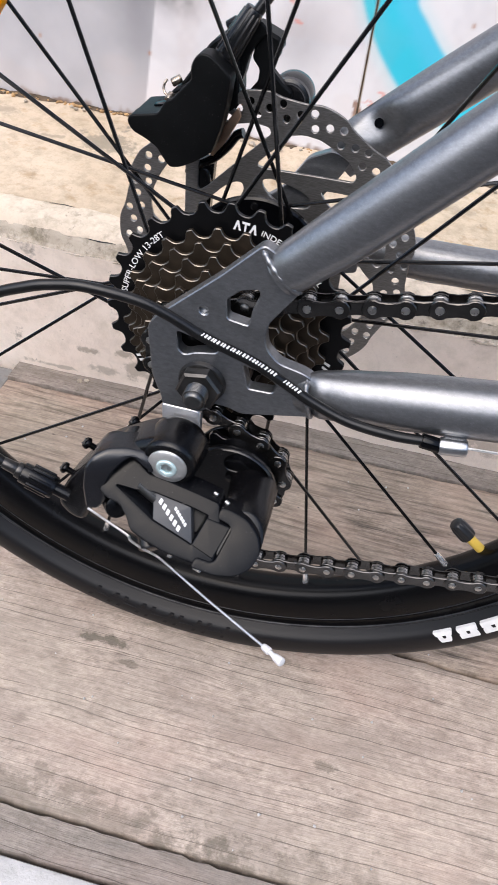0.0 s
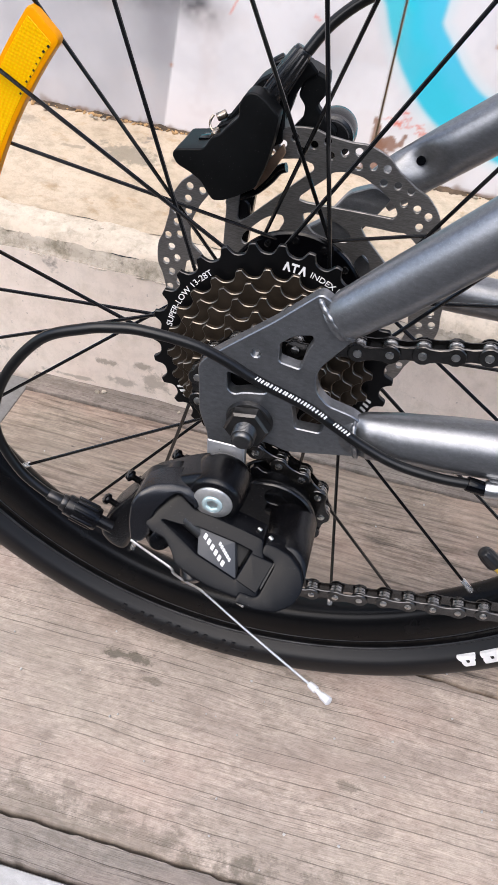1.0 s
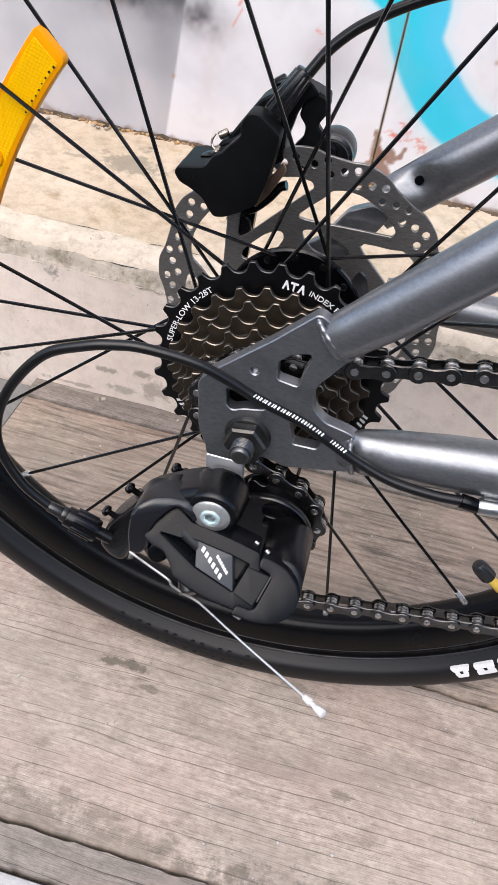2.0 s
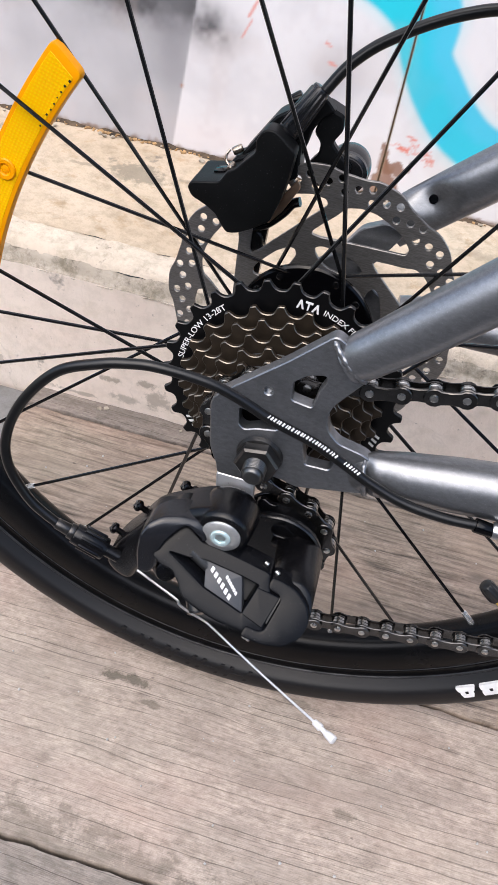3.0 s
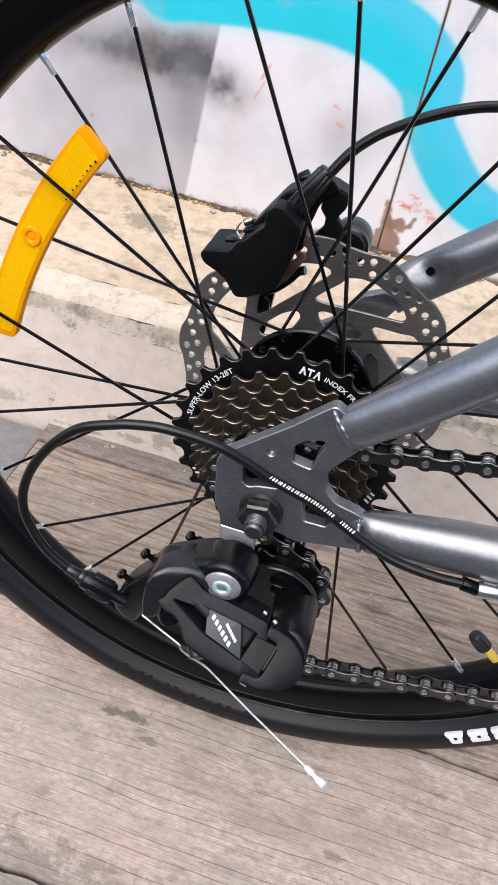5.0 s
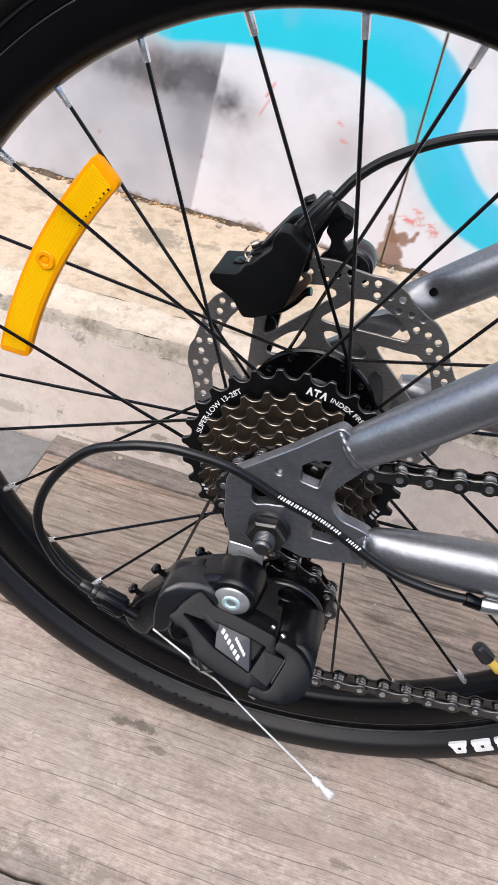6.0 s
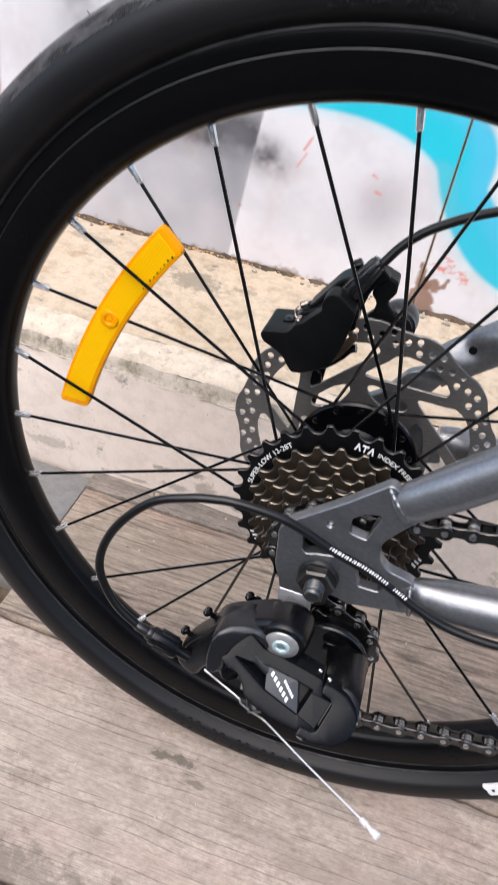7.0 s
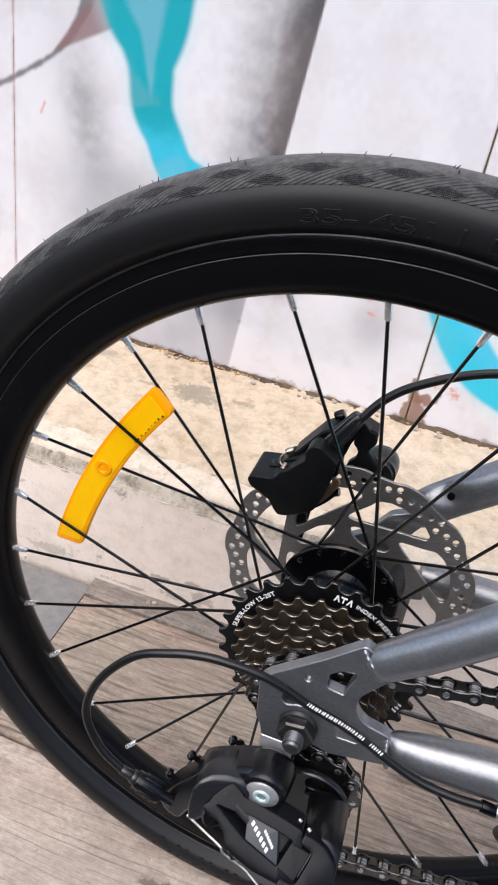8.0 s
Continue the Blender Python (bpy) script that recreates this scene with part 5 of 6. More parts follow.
part("hanger", plate(Geo(), hang, -64.2, -60.0, (), 0.8, lambda x, z: 0.34 * (z + 19.8), soft=3), M_HANGER, bicycle, "bare steel derailleur hanger")

# ---- derailleur ----
def sag(x, z):
    return 0.12 * (x + 6)


arm = fillet([(-20, -36), (-24.0, -30.5), (-28.5, -31.8), (-31.7, -35), (-38.2, -36.5), (-41.6, -41.5), (-44.5, -47), (-49, -53), (-53.6, -60), (-57.2, -68.3), (-58.3, -74), (-54, -80.5), (-49.1, -83.5), (-45.2, -82.6), (-42.5, -75), (-27.4, -58.3), (-18.0, -52), (-16, -44)], 4.0, 4)
derailleur = part("derailleur", plate(Geo(), arm, -82.5, -68.0, (), 3.8, sag, soft=4), M_PLASTIC, bicycle, "black rear derailleur with a long return spring", sharp=34)
g = Geo()
prof = [(-86.4, 9.0), (-86.3, 10.2), (-85.9, 11.2), (-85.0, 11.9), (-83.5, 12.3), (-80, 12.8), (-76, 13.2), (-72, 13.5), (-69.5, 13.4), (-68.0, 12.4), (-67.4, 10.0)]
sweep(g, [V(-6.4 + 0.02 * (y + 86), y, -34.9 + 0.05 * (y + 86)) for y, r in prof], [r for y, r in prof], 48, (0, 0, 1))
shell = fillet([(6.4, -35), (3.2, -26), (-5.5, -21.9), (-14, -24.2), (-22, -29.0), (-29, -34.5), (-36, -39.5), (-42, -46), (-44, -54), (-36, -58), (-26, -50), (-14, -47), (-5, -48), (3.5, -43)], 6.0, 5)
plate(g, shell, -86.0, -68.0, (), 5.2, lambda x, z: 0.10 * max(0, -12 - x), soft=7)
part("pivot_housing", g, M_PLASTIC, derailleur, sharp=60)
claw = fillet([(-39.6, -59.6), (-40.9, -48.1), (-40.5, -38.2), (-37.8, -33.0), (-32.6, -30.4), (-24.7, -29.8), (-16.2, -31.0), (-12.0, -33.5), (-12.0, -39.8), (-17.1, -36.2), (-21.4, -32.9), (-24.8, -34.9), (-29.1, -40.3), (-31.1, -48.0), (-31.2, -55.4), (-34.5, -60.6)], 2.0, 5)
part("upper_arm", plate(Geo(), claw, -82.3, -70.0, (), 1.9, lambda x, z: 0.28 * x + 0.1 * z + 0.03 * max(0, z + 42) ** 2, soft=3), M_CLAW, derailleur, sharp=24)
# mounting bolt
bolt_geo = Geo()
revolve(bolt_geo, [(0.1, -88.0), (4.6, -88.0), (5.0, -88.3), (8.2, -87.7), (8.7, -87.2), (8.8, -86.0), (8.8, -84.0), (0.1, -84.0)], 44, False, pose(-0.0064, 0, -0.0347))
bolt = part("mounting_bolt", bolt_geo, M_BOLT, derailleur, "zinc-plated mounting bolt with a socket")
g = plate(Geo(), ring(-6.4, -34.7, 4.5, 28), -89.0, -87.0, [ring(-6.4, -34.7, 2.7, 6)], 0.7, soft=3)
plate(g, ring(-6.4, -34.7, 2.8, 6), -88.0, -87.6)
part("socket", g, M_SOCKET, bolt, "bright hexagonal socket")


# the link: a slanted plate with two windows and a grey badge between them
def slant(x, z):
    return 0.128 * x + 1.039 * z


link_out = fillet([(-33.4, -48.0), (-32.5, -42.5), (-27.8, -37.6), (-21.5, -36.4), (-13.9, -40.9), (-3.6, -42.4), (7.9, -44.4), (18.6, -46.6), (20.0, -50.0), (23.0, -58.0), (21.5, -64.8), (13.8, -65.8), (0.3, -63.8), (-9.3, -61.2), (-16.4, -58.6), (-19.2, -54.9), (-23.4, -51.4), (-29.0, -50.2)], 1.6, 3)
opening = fillet([(-26.5, -45.7), (-17.8, -46.5), (-10.3, -46.3), (6.7, -49.1), (15.0, -50.9), (10.8, -60.0), (-7.9, -54.4)], 0.5, 3)
outer_link = part("outer_link", plate(Geo(), link_out, -43.8, -34.5, [opening], 1.1, slant, soft=2, hole_bev=0.7), M_LINK, derailleur, "satin black parallelogram link", sharp=18)
badge = fillet([(-10.5, -46.0), (6.6, -48.9), (10.9, -60.2), (-7.9, -54.6)], 0.4, 3)
badge_part = part("badge", plate(Geo(), badge, -42.9, -38.5, (), 0.3, slant), M_LOGO, outer_link, "grey badge with plain white marks")
g = Geo()
for i in range(6):
    x, z = -6.4 + i * 2.0, -48.5 - i * 1.45
    q = [(x - 0.95, z - 0.55), (x + 0.55, z - 1.45), (x + 1.2, z + 0.2), (x - 0.3, z + 0.95)]
    plate(g, inset(q, 0.12), -43.15, -42.6, (), 0.0, slant)
for i in range(6):
    x, z = 0.6 + i * 1.1, -50.2 - i * 0.86
    plate(g, [(x - 0.55, z - 0.25), (x + 0.35, z - 0.85), (x + 0.75, z + 0.15), (x - 0.2, z + 0.6)], -43.1, -42.6, (), 0.0, slant)
tagged(part("printed_mark", g, M_PRINT, badge_part), kind="stuff")
g = plate(Geo(), fillet([(14.8, -51.2), (25.4, -53.0), (21.1, -63.1), (11.0, -59.8)], 0.4, 3), -44.3, -36.0, (), 0.5, slant, soft=2)
part("link_clevis", g, M_LINK, outer_link, "satin black clevis")
g = Geo()
coil = [V(-18 + 8.5 * i / 120 + 0.7 * math.cos(TAU * i / 11), -90.5 + 2.2 * math.sin(TAU * i / 11) - 2.5 * i / 120, -45.6 - 3.6 * i / 120 + 1.9 * math.cos(TAU * i / 11)) for i in range(121)]
sweep(g, coil, 0.5, 6)
part("spring", g, M_AXLE, derailleur, "dark coil spring inside the link")
part("inner_link", plate(Geo(), inset(link_out, 1.5), -36.0, -33.0, (), 0.6, slant), M_CALIPER, derailleur)


# lower knuckle: a drum along the axle's line whose slanted cap grips the link's end
def prism(g, rows):
    """Joins closed outlines of (x, z) in mm, each at its own y(x, z), into one body."""
    n = len(rows[0][0])
    verts = [(x / 1000, y(x, z) / 1000, z / 1000) for pts, y in rows for x, z in pts]
    faces = [(k * n + i, k * n + (i + 1) % n, (k + 1) * n + (i + 1) % n, (k + 1) * n + i) for k in range(len(rows) - 1) for i in range(n)]
    return g.add(verts, faces + [tuple(range(n)), tuple((len(rows) - 1) * n + i for i in range(n))])


def oval(cx, cz, rx, rz, n=48):
    return [(cx + rx * math.cos(TAU * i / n), cz + rz * math.sin(TAU * i / n)) for i in range(n)]


drum = oval(30.4, -57.8, 10.0, 9.3)
g = prism(Geo(), [(inset(drum, 0.6), lambda x, z: -42.2 + slant(x, z)), (drum, lambda x, z: -41.4 + slant(x, z)), (oval(29.6, -58.6, 10.8, 9.8), lambda x, z: -75.0), (oval(28.8, -59.4, 11.4, 10.4), lambda x, z: -61.5)])
knuckle = part("lower_knuckle", g, M_PLASTIC, derailleur, "black drum-shaped knuckle", sharp=40)
cap = fillet([(19.6, -47.2), (24.6, -47.7), (32.3, -49.8), (38.2, -53.8), (40.8, -59.0), (38.2, -64.2), (31.8, -67.3), (22.9, -67.7), (12.9, -66.2), (13.8, -63.0), (22.0, -64.2), (26.5, -52.6), (19.3, -50.6)], 2.4, 5)
part("knuckle_cap", plate(Geo(), cap, -44.8, -37.5, (), 0.7, slant, soft=2), M_LINK, knuckle, "satin black cap of the knuckle", sharp=30)
for p0, p1 in (((15.0, -85.2, -44.9), (16.8, -86.0, -45.6)), ((20.6, -87.2, -46.5), (22.4, -88.2, -47.2)), ((14.0, -110.2, -66.9), (17.5, -110.9, -67.8))):
    part("pivot_pin", rod(Geo(), p0, p1, 1.0, 1.0, 12, 0.3), M_PIN, derailleur)

# barrel adjuster with its ribs, limit screws, cable clamp
axis0, axis1 = Vector((-55.5, -90.6, -62.1)), Vector((-72.5, -91.5, -54.8))
ax = (axis1 - axis0).normalized()
barrel = part("barrel_adjuster", rod(Geo(), axis0 + ax * 2, axis1, 5.4, 4.9, 20, 0.8), M_PLASTIC, derailleur, "ribbed black barrel adjuster")
g = Geo()
sx = ax.cross(Vector((0, 1, 0))).normalized()
sy = ax.cross(sx)
for i in range(8):
    o = (sx * math.cos(TAU * i / 8) + sy * math.sin(TAU * i / 8)) * 5.1
    rod(g, axis0 + ax * 4 + o, axis1 - ax * 4 + o, 1.0, 0.9, 8, 0.3)
rod(g, axis0 - ax * 5, axis0 + ax * 3, 3.0, 3.0, 12)
part("grip_rib", g, M_PLASTIC, barrel)
g = Geo()
rod(g, axis1 - ax * 0.5, axis1 + ax * 2.4, 3.9, 3.7, 16, 0.4)
rod(g, axis1 + ax * 2.0, axis1 + ax * 9.0, 2.9, 2.6, 16, 0.4)
part("ferrule", g, M_NUT, barrel)
for c, d in (((-30, -61.5, -37.0), (7.5, 3, -6)), ((-48.5, -72.5, -46.5), (7, 2, -6)), ((-57.5, -78.5, -59.5), (7, 1, -5))):
    c, d = Vector(c), Vector(d).normalized()
    screw = part("limit_screw", rod(Geo(), c, c + d * 9, 1.5, 1.5, 10), M_HUB, derailleur)
    g = rod(Geo(), c - d * 1.6, c + d * 0.8, 2.7, 2.9, 14, 0.7)
    rod(g, c + d * 4.2, c + d * 6.5, 2.7, 2.7, 10, 0.4)
    part("screw_head", g, M_HUB, screw)
    g = Geo()
    u = d.cross(Vector((0, 1, 0))).normalized()
    w = d.cross(u)
    for e in (u, w):
        sweep(g, [(c - d * 1.75 - e * 2.0) / 1000, (c - d * 1.75 + e * 2.0) / 1000], 0.42, 4, tuple(d))
    part("cross_slot", g, M_AXLE, screw)
g = Geo()
rod(g, (-13, -92, -70), (-9, -101, -74.5), 4.8, 4.6, 16, 0.8)
part("cable_clamp", g, M_PLASTIC, derailleur)
g = Geo()
rod(g, (-37, -78, -70), (-27, -92, -62), 4.6, 5.6, 18, 1.0)
part("lower_pivot", g, M_PLASTIC, derailleur)

# pulleys and cage
GUIDE, TENSION = (17.0, -62.0), (17.0, -107.0)


def pulley(centre, teeth, r):
    pts = []
    for i in range(teeth):
        for f, k in ((-0.5, 0.0), (-0.3, 0.2), (-0.16, 0.85), (0.0, 1.0), (0.16, 0.85), (0.3, 0.2)):
            x, z = polar(r - 4.0 + 4.6 * k, (i + f) * 360 / teeth)
            pts.append((centre[0] + x, centre[1] + z))
    g = plate(Geo(), pts, -51.2, -48.8, [ring(*centre, 8.0, 24)], 0.3)
    rod(g, (centre[0], -54.0, centre[1]), (centre[0], -46.5, centre[1]), 8.4, 8.4, 24, 0.6)
    for i in range(9):
        x, z = polar(9.6, i * 40)
        rod(g, (centre[0] + x, -53.2, centre[1] + z), (centre[0] + x, -51.0, centre[1] + z), 1.8, 1.8, 8, 0.4)
    part("pulley", g, M_PLASTIC2, derailleur)


pulley(GUIDE, 11, 23.0)
pulley(TENSION, 9, 18.6)
cage = [(GUIDE[0] + x, GUIDE[1] + z) for x, z in (polar(21.8, a) for a in range(-70, 126, 12))] + [(38, -88), (34, -108), (22, -117), (10, -112), (4, -96)]
window = fillet([(12.8, -48.5), (17.5, -43.8), (24.5, -43.6), (31.5, -49.8), (33.2, -57.0), (24.0, -55.0), (14.0, -54.5)], 2.5, 4)
for y0, y1 in ((-59.5, -57.8), (-45.0, -43.4)):
    part("cage_plate", plate(Geo(), fillet(cage, 2.0, 2), y0, y1, [window], 0.4), M_PLASTIC, derailleur, "gloss black pulley cage plate")
g = Geo()
rod(g, (GUIDE[0], -61.5, GUIDE[1] + 4), (GUIDE[0], -58, GUIDE[1] + 4), 2.6, 2.6, 14, 0.6)
part("pulley_bolt", g, M_HUB, derailleur)
rim_pts = [V(GUIDE[0] + x, -60.0, GUIDE[1] + z) for x, z in (polar(21.6, a) for a in range(-66, 122, 8))]
part("cage_lip", sweep(Geo(), rim_pts, (1.0, 2.2), 8), M_PLASTIC2, derailleur)

# ---- chain ----
def tangent(c1, r1, s1, c2, r2, s2):
    """Where a belt leaves one circle and meets the next (s: 1 counter-clockwise, -1 clockwise)."""
    c1, c2 = Vector(c1), Vector(c2)
    d = c2 - c1
    b = math.acos((s2 * r2 - s1 * r1) / d.length)
    u = d.normalized()
    n = Vector((u.x * math.cos(b) - u.y * math.sin(b), u.x * math.sin(b) + u.y * math.cos(b)))
    return c1 - n * s1 * r1, c2 - n * s2 * r2


stops = [((336.2, 98), 0, 1), ((0, 0), 26.5, 1), (GUIDE, 24.2, -1), (TENSION, 18.6, 1), ((330, -72), 0, 1)]
legs = [tangent(*a, *b) for a, b in zip(stops, stops[1:])]
belt = []
for i, (p, q) in enumerate(legs):
    belt += [p + (q - p) * t / 40 for t in range(41)]
    if i < len(legs) - 1:
        c, r, s = stops[i + 1]
        a0 = math.atan2(q.y - c[1], q.x - c[0])
        nxt = legs[i + 1][0]
        a1 = math.atan2(nxt.y - c[1], nxt.x - c[0])
        while s * (a1 - a0) < 0:
            a1 += s * TAU
        belt += [Vector((c[0] + r * math.cos(a0 + (a1 - a0) * t / 40), c[1] + r * math.sin(a0 + (a1 - a0) * t / 40))) for t in range(1, 40)]
pins, last = [], belt[0]
pos = belt[0].copy()
pins.append(pos)
for p in belt[1:]:
    while (p - pos).length >= 12.7:
        seg = p - last
        # the point on this piece at one pitch from the last pin
        lo, hi = 0.0, 1.0
        for _ in range(30):
            mid = (lo + hi) / 2
            if (last + seg * mid - pos).length < 12.7:
                lo = mid
            else:
                hi = mid
        pos = last + seg * hi
        pins.append(pos)
    last = p


def chain_y(p):
    return -49.8 + 0.035 * max(0.0, p.x - 40)


g = Geo()
for p in pins:
    y = chain_y(p)
    rod(g, (p.x, y - 4.6, p.y), (p.x, y + 4.6, p.y), 1.85, 1.85, 12, 0.5)
chain = part("chain", g, M_PIN, bicycle, "dark steel roller chain")


def side_plate(g, y0, y1, r, waist):
    left = [(-6.35 + r * math.cos(radians(a)), r * math.sin(radians(a))) for a in range(50, 311, 26)]
    right = [(6.35 - r * math.cos(radians(a)), -r * math.sin(radians(a))) for a in range(50, 311, 26)]
    plate(g, left + [(0, -waist)] + right + [(0, waist)], y0, y1, (), 0.35)


outer_geo, inner_geo = Geo(), Geo()
for sgn in (-1, 1):
    side_plate(outer_geo, sgn * 4.1, sgn * 3.1, 4.3, 2.9)
    side_plate(inner_geo, sgn * 2.9, sgn * 1.9, 4.3, 2.9)
turned = len(inner_geo.f)
for x in (-6.35, 6.35):
    sweep(inner_geo, [V(x, y, 0) for y in (-1.9, -1.7, -0.2, 0.0, 0.2, 1.7, 1.9)], [3.5, 3.9, 3.9, 3.6, 3.9, 3.9, 3.5], 16, (0, 0, 1))
inner_geo.second = range(turned, len(inner_geo.f))
outer_mesh, inner_mesh = outer_geo.mesh("link", M_CHAIN), inner_geo.mesh("link", (M_CHAIN, M_ROLLER))
for i, (a, b) in enumerate(zip(pins, pins[1:])):
    c, d = (a + b) / 2, (b - a).normalized()
    m = Matrix(((d.x, 0, -d.y, c.x / 1000), (0, 1, 0, (chain_y(a) + chain_y(b)) / 2000), (d.y, 0, d.x, c.y / 1000), (0, 0, 0, 1)))
    part("link", outer_mesh if i % 2 else inner_mesh, M_CHAIN, chain, "", m)

# ---- cables ----
loop = [(98, -72.5, -1.5), (95.1, -73, -0.8), (81.5, -74, -0.9), (64, -74, 0.7), (48.5, -73, 5.4), (36.2, -72.4, 11.2), (22, -73.5, 18.9), (3.2, -75.5, 26.4), (-11.5, -77, 33.8), (-24, -78.5, 38.4), (-42.7, -81, 41.0), (-54.3, -82, 39.8), (-65.8, -83.5, 37.0), (-82.2, -85, 29), (-96.5, -87, 10.8), (-103.5, -89, -8), (-102.6, -91, -23.7), (-93.1, -91.7, -41.2), (-80.6, -91.8, -51.3)]
path = smooth_path([V(*p) for p in loop], 8)
gear_cable = part("gear_cable", sweep(Geo(), path, 2.2, 14), M_HOUSING, bicycle, "black gear cable housing in a wide loop")
g = Geo()
marked = smooth_path([V(*p) for p in loop[3:9]], 40)
spans = [1.4 + k * 1.28 for k in range(24)] + [35.2 + k * 1.28 for k in range(6)]
for k, at_x in enumerate(spans):
    i = min(range(1, len(marked) - 1), key=lambda q: abs(marked[q].x * 1000 - at_x))
    p, d = marked[i], (marked[i - 1] - marked[i + 1]).normalized()
    n = Vector((0.06, -0.56, 0.82))
    n = (n - d * n.dot(d)).normalized()
    u = n.cross(d)
    m = Matrix.Translation(p + n * 0.00196) @ Matrix((d, u, n)).transposed().to_4x4()
    tmp = Geo()
    block(tmp, (0, 0, 0), (0.85 if k % 3 else 0.55, 1.7, 0.5), 0.1, (0, 0, -24), 1)
    g.add(tmp.v, tmp.f, m)
tagged(part("printed_mark", g, M_PRINT, gear_cable, "white printed bars"), kind="stuff")
g = Geo()
rod(g, (93.5, -73, -0.8), (101.5, -72.6, -1.9), 3.1, 3.1, 16, 0.5)
part("ferrule", g, M_HUB, gear_cable)
stop_part = part("cable_stop", rod(Geo(), (100.8, -72.5, -1.8), (112, -72.2, -0.4), 3.7, 3.6, 20, 1.0), M_ZINC, bicycle, "bright cable stop under the chain stay")
g = Geo()
block(g, (106.5, -69.5, 1.0), (9, 5, 4), 1.2, (0, -6, 0))
part("lug", g, M_FRAME, stop_part)
part("gear_wire", sweep(Geo(), [V(111, -72.2, -0.4), V(240, -70, 9)], 0.6, 8), M_CABLE, bicycle, "thin bright inner cable")
wire = part("gear_wire", sweep(Geo(), smooth_path([V(-41, -92.5, -67), V(-29, -97.2, -67.6), V(-19.0, -101, -68.4), V(-17.6, -101.8, -70.2), V(-12, -102.6, -72.6), V(-5.5, -103.2, -74.4), V(0, -106, -74.2), V(17, -117.8, -71.4), V(34, -129.5, -68.2), V(53.0, -142.6, -64.2)], 6), 0.58, 8), M_CABLE, bicycle, "thin bright inner cable")
g = rod(Geo(), (51.4, -141.5, -64.5), (54.6, -144.0, -63.5), 1.4, 1.6, 12, 0.5)
rod(g, (54.2, -143.6, -63.6), (57.0, -146.0, -62.9), 1.0, 1.1, 10)
rod(g, (56.4, -145.6, -62.9), (60.2, -148.6, -61.6), 1.5, 1.9, 12, 0.7)
part("cable_end", g, M_TIP, wire, "white crimped cable end")
brake_path = smooth_path([V(*p) for p in ((-17, 56.5, 109.5), (-15.6, 57, 111.3), (-8.9, 60, 121.6), (-0.5, 62, 130.3), (8.4, 63, 136.9), (21.9, 64, 145), (35.4, 65, 151.2), (49.8, 66, 155.6), (75, 66, 160), (120, 64, 170), (200, 58, 215))], 8)
part("brake_cable", sweep(Geo(), brake_path, 2.6, 14), M_HOUSING, bicycle, "black brake cable housing")

# ---- brake caliper ----
front = fillet([(-70.6, 59.5), (-69.1, 62.6), (-55.1, 65.6), (-51.7, 72.0), (-48.1, 73.5), (-45.2, 77.4), (-39.6, 83.5), (-40.6, 88.0), (-39.3, 91.8), (-36.9, 94.8), (-32.6, 95.1), (-28.1, 92.4), (-21.5, 87.2), (-22.5, 75.5), (-24.2, 64.2), (-28.0, 51.9), (-36.4, 45.8), (-43.3, 42.0), (-48.5, 41.0), (-51.8, 44.6), (-55.2, 49.4), (-61.1, 52.7), (-67.9, 55.3)], 1.8, 3)
caliper = part("brake_caliper", plate(Geo(), front, 39.0, 50.0, (), 0.9, soft=3), M_CALIPER, bicycle, "black mechanical disc brake caliper")
g = plate(Geo(), fillet([(-70.4, 59.4), (-69.0, 62.4), (-55.3, 65.4), (-50.5, 70), (-46, 60), (-52, 45), (-55.4, 49.6), (-61.3, 52.9), (-67.9, 55.5)], 1.5, 3), 46, 69, (), 0.8)
plate(g, fillet([(-56, 66), (-52, 73.5), (-45.5, 77.0), (-40, 83), (-34, 70), (-46, 60)], 1.5, 3), 50.5, 66, (), 0.8)
outer_body = part("outer_body", g, M_CALIPER, caliper)
# a raised dark block that stands for the shade in a square recess
part("slot", block(Geo(), (-58.4, 56, 64.4), (5.4, 8, 2.2), 0.2, (0, -12, 0)), M_HUB, outer_body)
g = plate(Geo(), fillet([(-50, 74), (-43, 85), (-36, 96), (-29, 101), (-22, 94), (-20, 70), (-36, 58)], 2.5, 4), 54.5, 70, (), 1.0)
part("piston_housing", g, M_CALIPER, caliper)
g = Geo()
b0, b1 = Vector((-30.2, 53, 88.2)), Vector((-16.9, 57, 112.3))
rod(g, b0, b1, 5.8, 4.3, 24, 1.0)
boot = part("cable_boot", g, M_PLASTIC2, caliper, "ribbed black cable boot")
g = Geo()
for i in range(10):
    e = (b1 - b0).normalized()
    u = e.cross(Vector((0, 1, 0))).normalized()
    w = e.cross(u)
    o = (u * math.cos(TAU * i / 10) + w * math.sin(TAU * i / 10))
    rod(g, b0 + e * 5 + o * 5.2, b1 - e * 2 + o * 4.1, 0.9, 0.7, 6, 0.3)
part("grip_rib", g, M_PLASTIC2, boot)
lever = fillet([(-13.0, 103.4), (-4.9, 100.9), (-4.0, 94.3), (-7.7, 88.0), (-1.7, 82.4), (3.6, 79), (2, 66), (-18, 66), (-17.4, 76.0), (-13.4, 81.3), (-13.2, 86.5), (-17.2, 90.8), (-16.0, 98.6)], 1.6, 4)
part("cable_arm", plate(Geo(), fillet([(-30, 82), (-24, 104), (-14, 107.5), (-9, 103), (-14.5, 99), (-18.0, 92), (-19.5, 84), (-22, 76)], 1.5, 3), 58, 65, (), 0.8), M_CALIPER, caliper)
brake_arm = part("brake_arm", plate(Geo(), lever, 61, 66, (), 1.0), M_CALIPER, caliper)
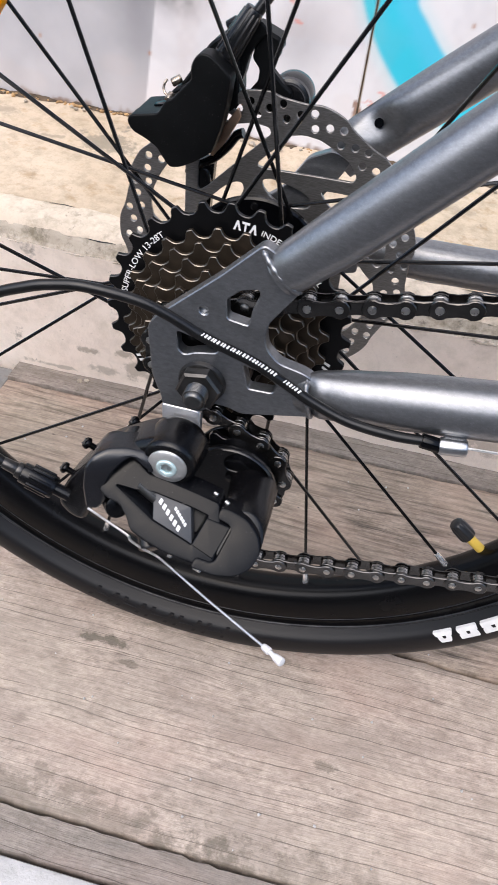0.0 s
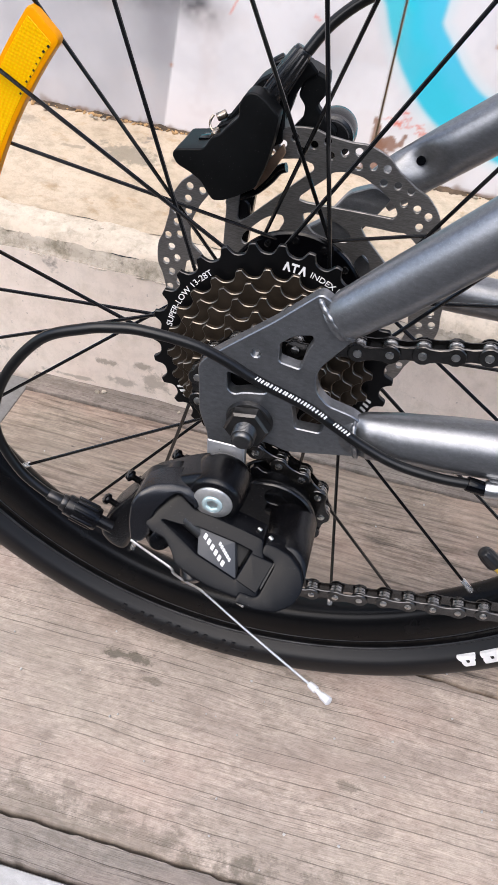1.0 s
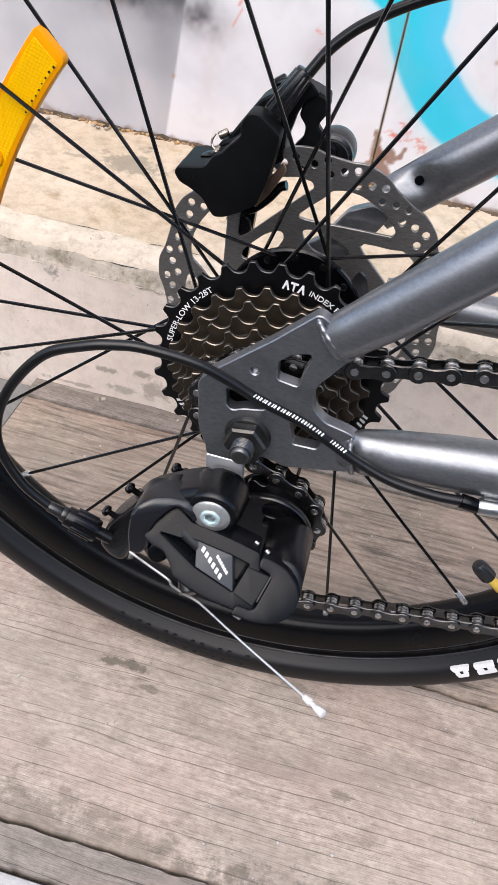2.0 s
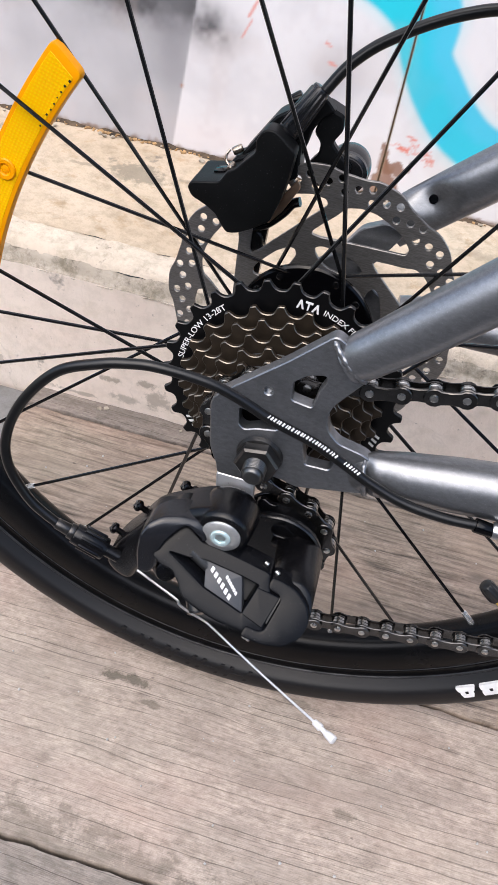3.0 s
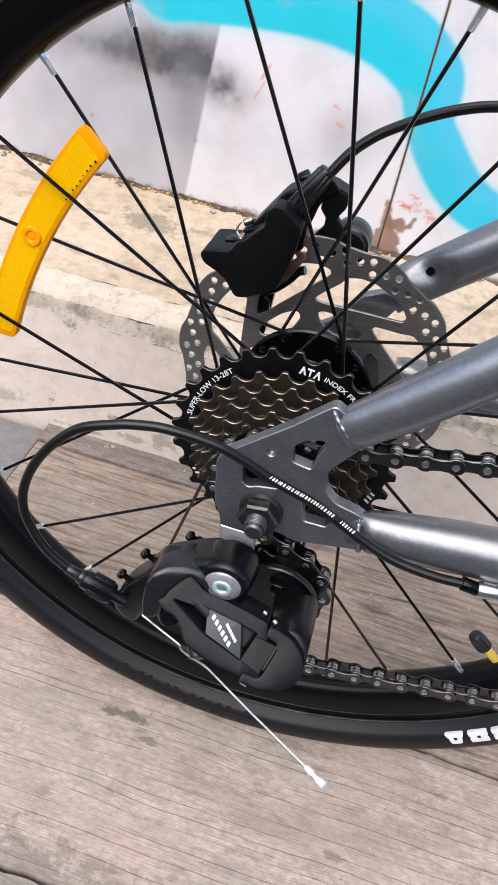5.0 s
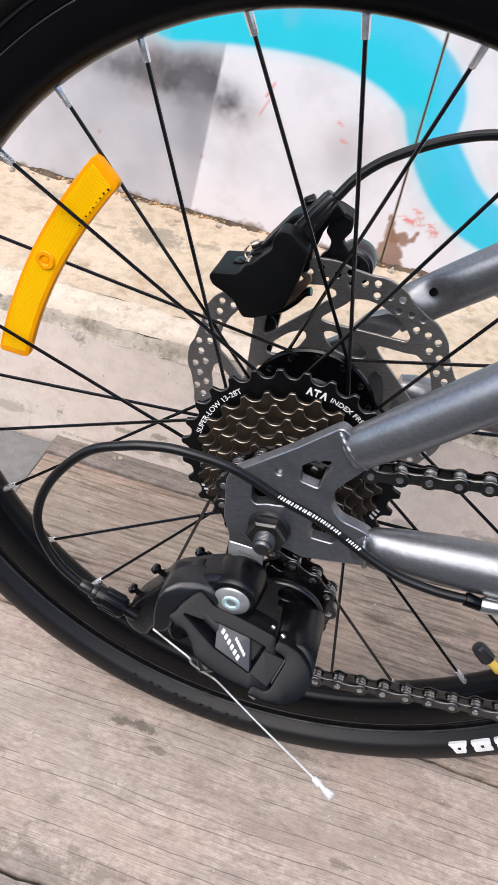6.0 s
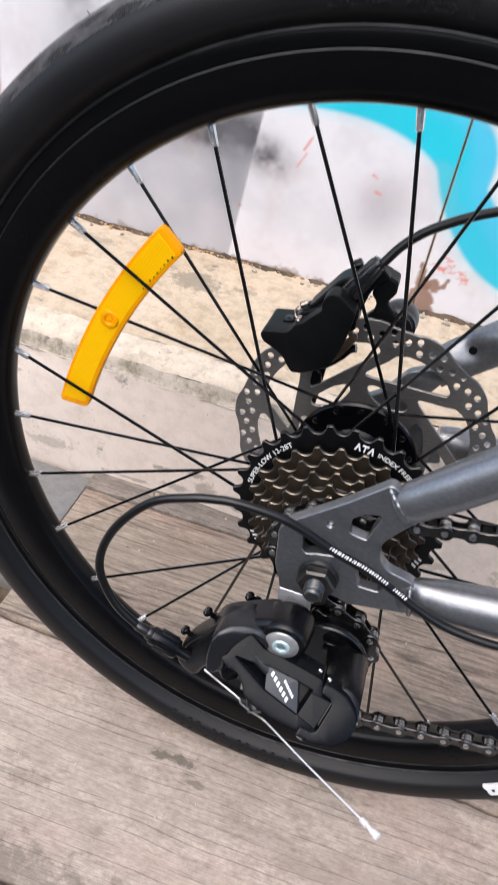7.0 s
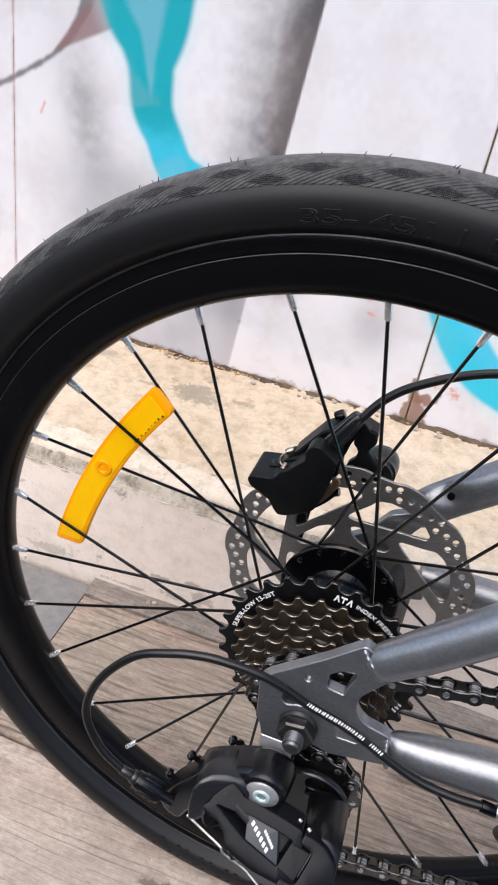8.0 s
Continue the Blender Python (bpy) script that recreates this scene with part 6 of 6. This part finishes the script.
head = fillet([(-18.5, 104.2), (-13.0, 104.0), (-4.9, 101.2), (-4.2, 95.0), (-9.0, 92.5), (-17.0, 95.0)], 1.2, 3)
part("arm_head", plate(Geo(), head, 61.4, 74.0, (), 1.0), M_CALIPER, brake_arm)
part("clamp_screw", rod(Geo(), (-31.5, 70, 99.0), (-26.5, 71, 102.5), 3.6, 3.6, 18, 0.8), M_HUB, caliper)
g = Geo()
sweep(g, [V(1.5, y, 73.0) for y in (64.0, 66.0, 66.8, 69.5, 70.3, 73.0, 78.0, 82.0, 84.0, 85.0)], [8.6, 9.0, 10.4, 10.6, 10.0, 10.9, 11.2, 10.8, 9.6, 7.0], 32, (0, 0, 1))
part("mount_post", g, M_PLASTIC2, caliper, "satin black rounded mounting post")
g = Geo()
sweep(g, smooth_path([V(*p) for p in ((-17, 58, 57.5), (-20.5, 58, 55.5), (-24.5, 58, 49.5), (-31, 58, 42.5), (-39, 58.5, 37), (-44, 59, 32))], 6), (2.4, 3.2), 12)
plate(g, fillet([(-46, 40), (-44, 20), (-35, 16), (-31, 26), (-33, 36)], 2.5, 3), 57, 64, (), 0.8)
plate(g, fillet([(-40, 41), (-41, 12), (-32, 10), (-31, 40)], 2, 3), 60, 66, (), 0.6)
part("bracket", g, M_PLASTIC, caliper)
g = Geo()
plate(g, fillet([(-32, 50), (-24, 64), (-19, 72), (-17, 68), (-24, 54), (-30, 46)], 1.5, 3), 49.0, 50.6, (), 0.3)
part("brake_pad", g, M_COPPER, caliper, "copper-coloured brake pad backing")
g = Geo()
rod(g, (-53.6, 55, 75.2), (-49.4, 57, 77.8), 2.0, 2.0, 14, 0.6)
sweep(g, smooth_path([V(-53.4, 47, 79.2), V(-54.6, 46, 76.6), V(-54.0, 45, 74.0), V(-51.6, 44, 72.8), V(-50.2, 44, 73.4)], 6), 0.62, 8)
rod(g, (-51.6, 42.5, 71.2), (-50.8, 46.5, 73.2), 1.7, 1.7, 12, 0.5)
part("adjuster_screw", g, M_BRASS, caliper, "bright adjuster screw and spring")
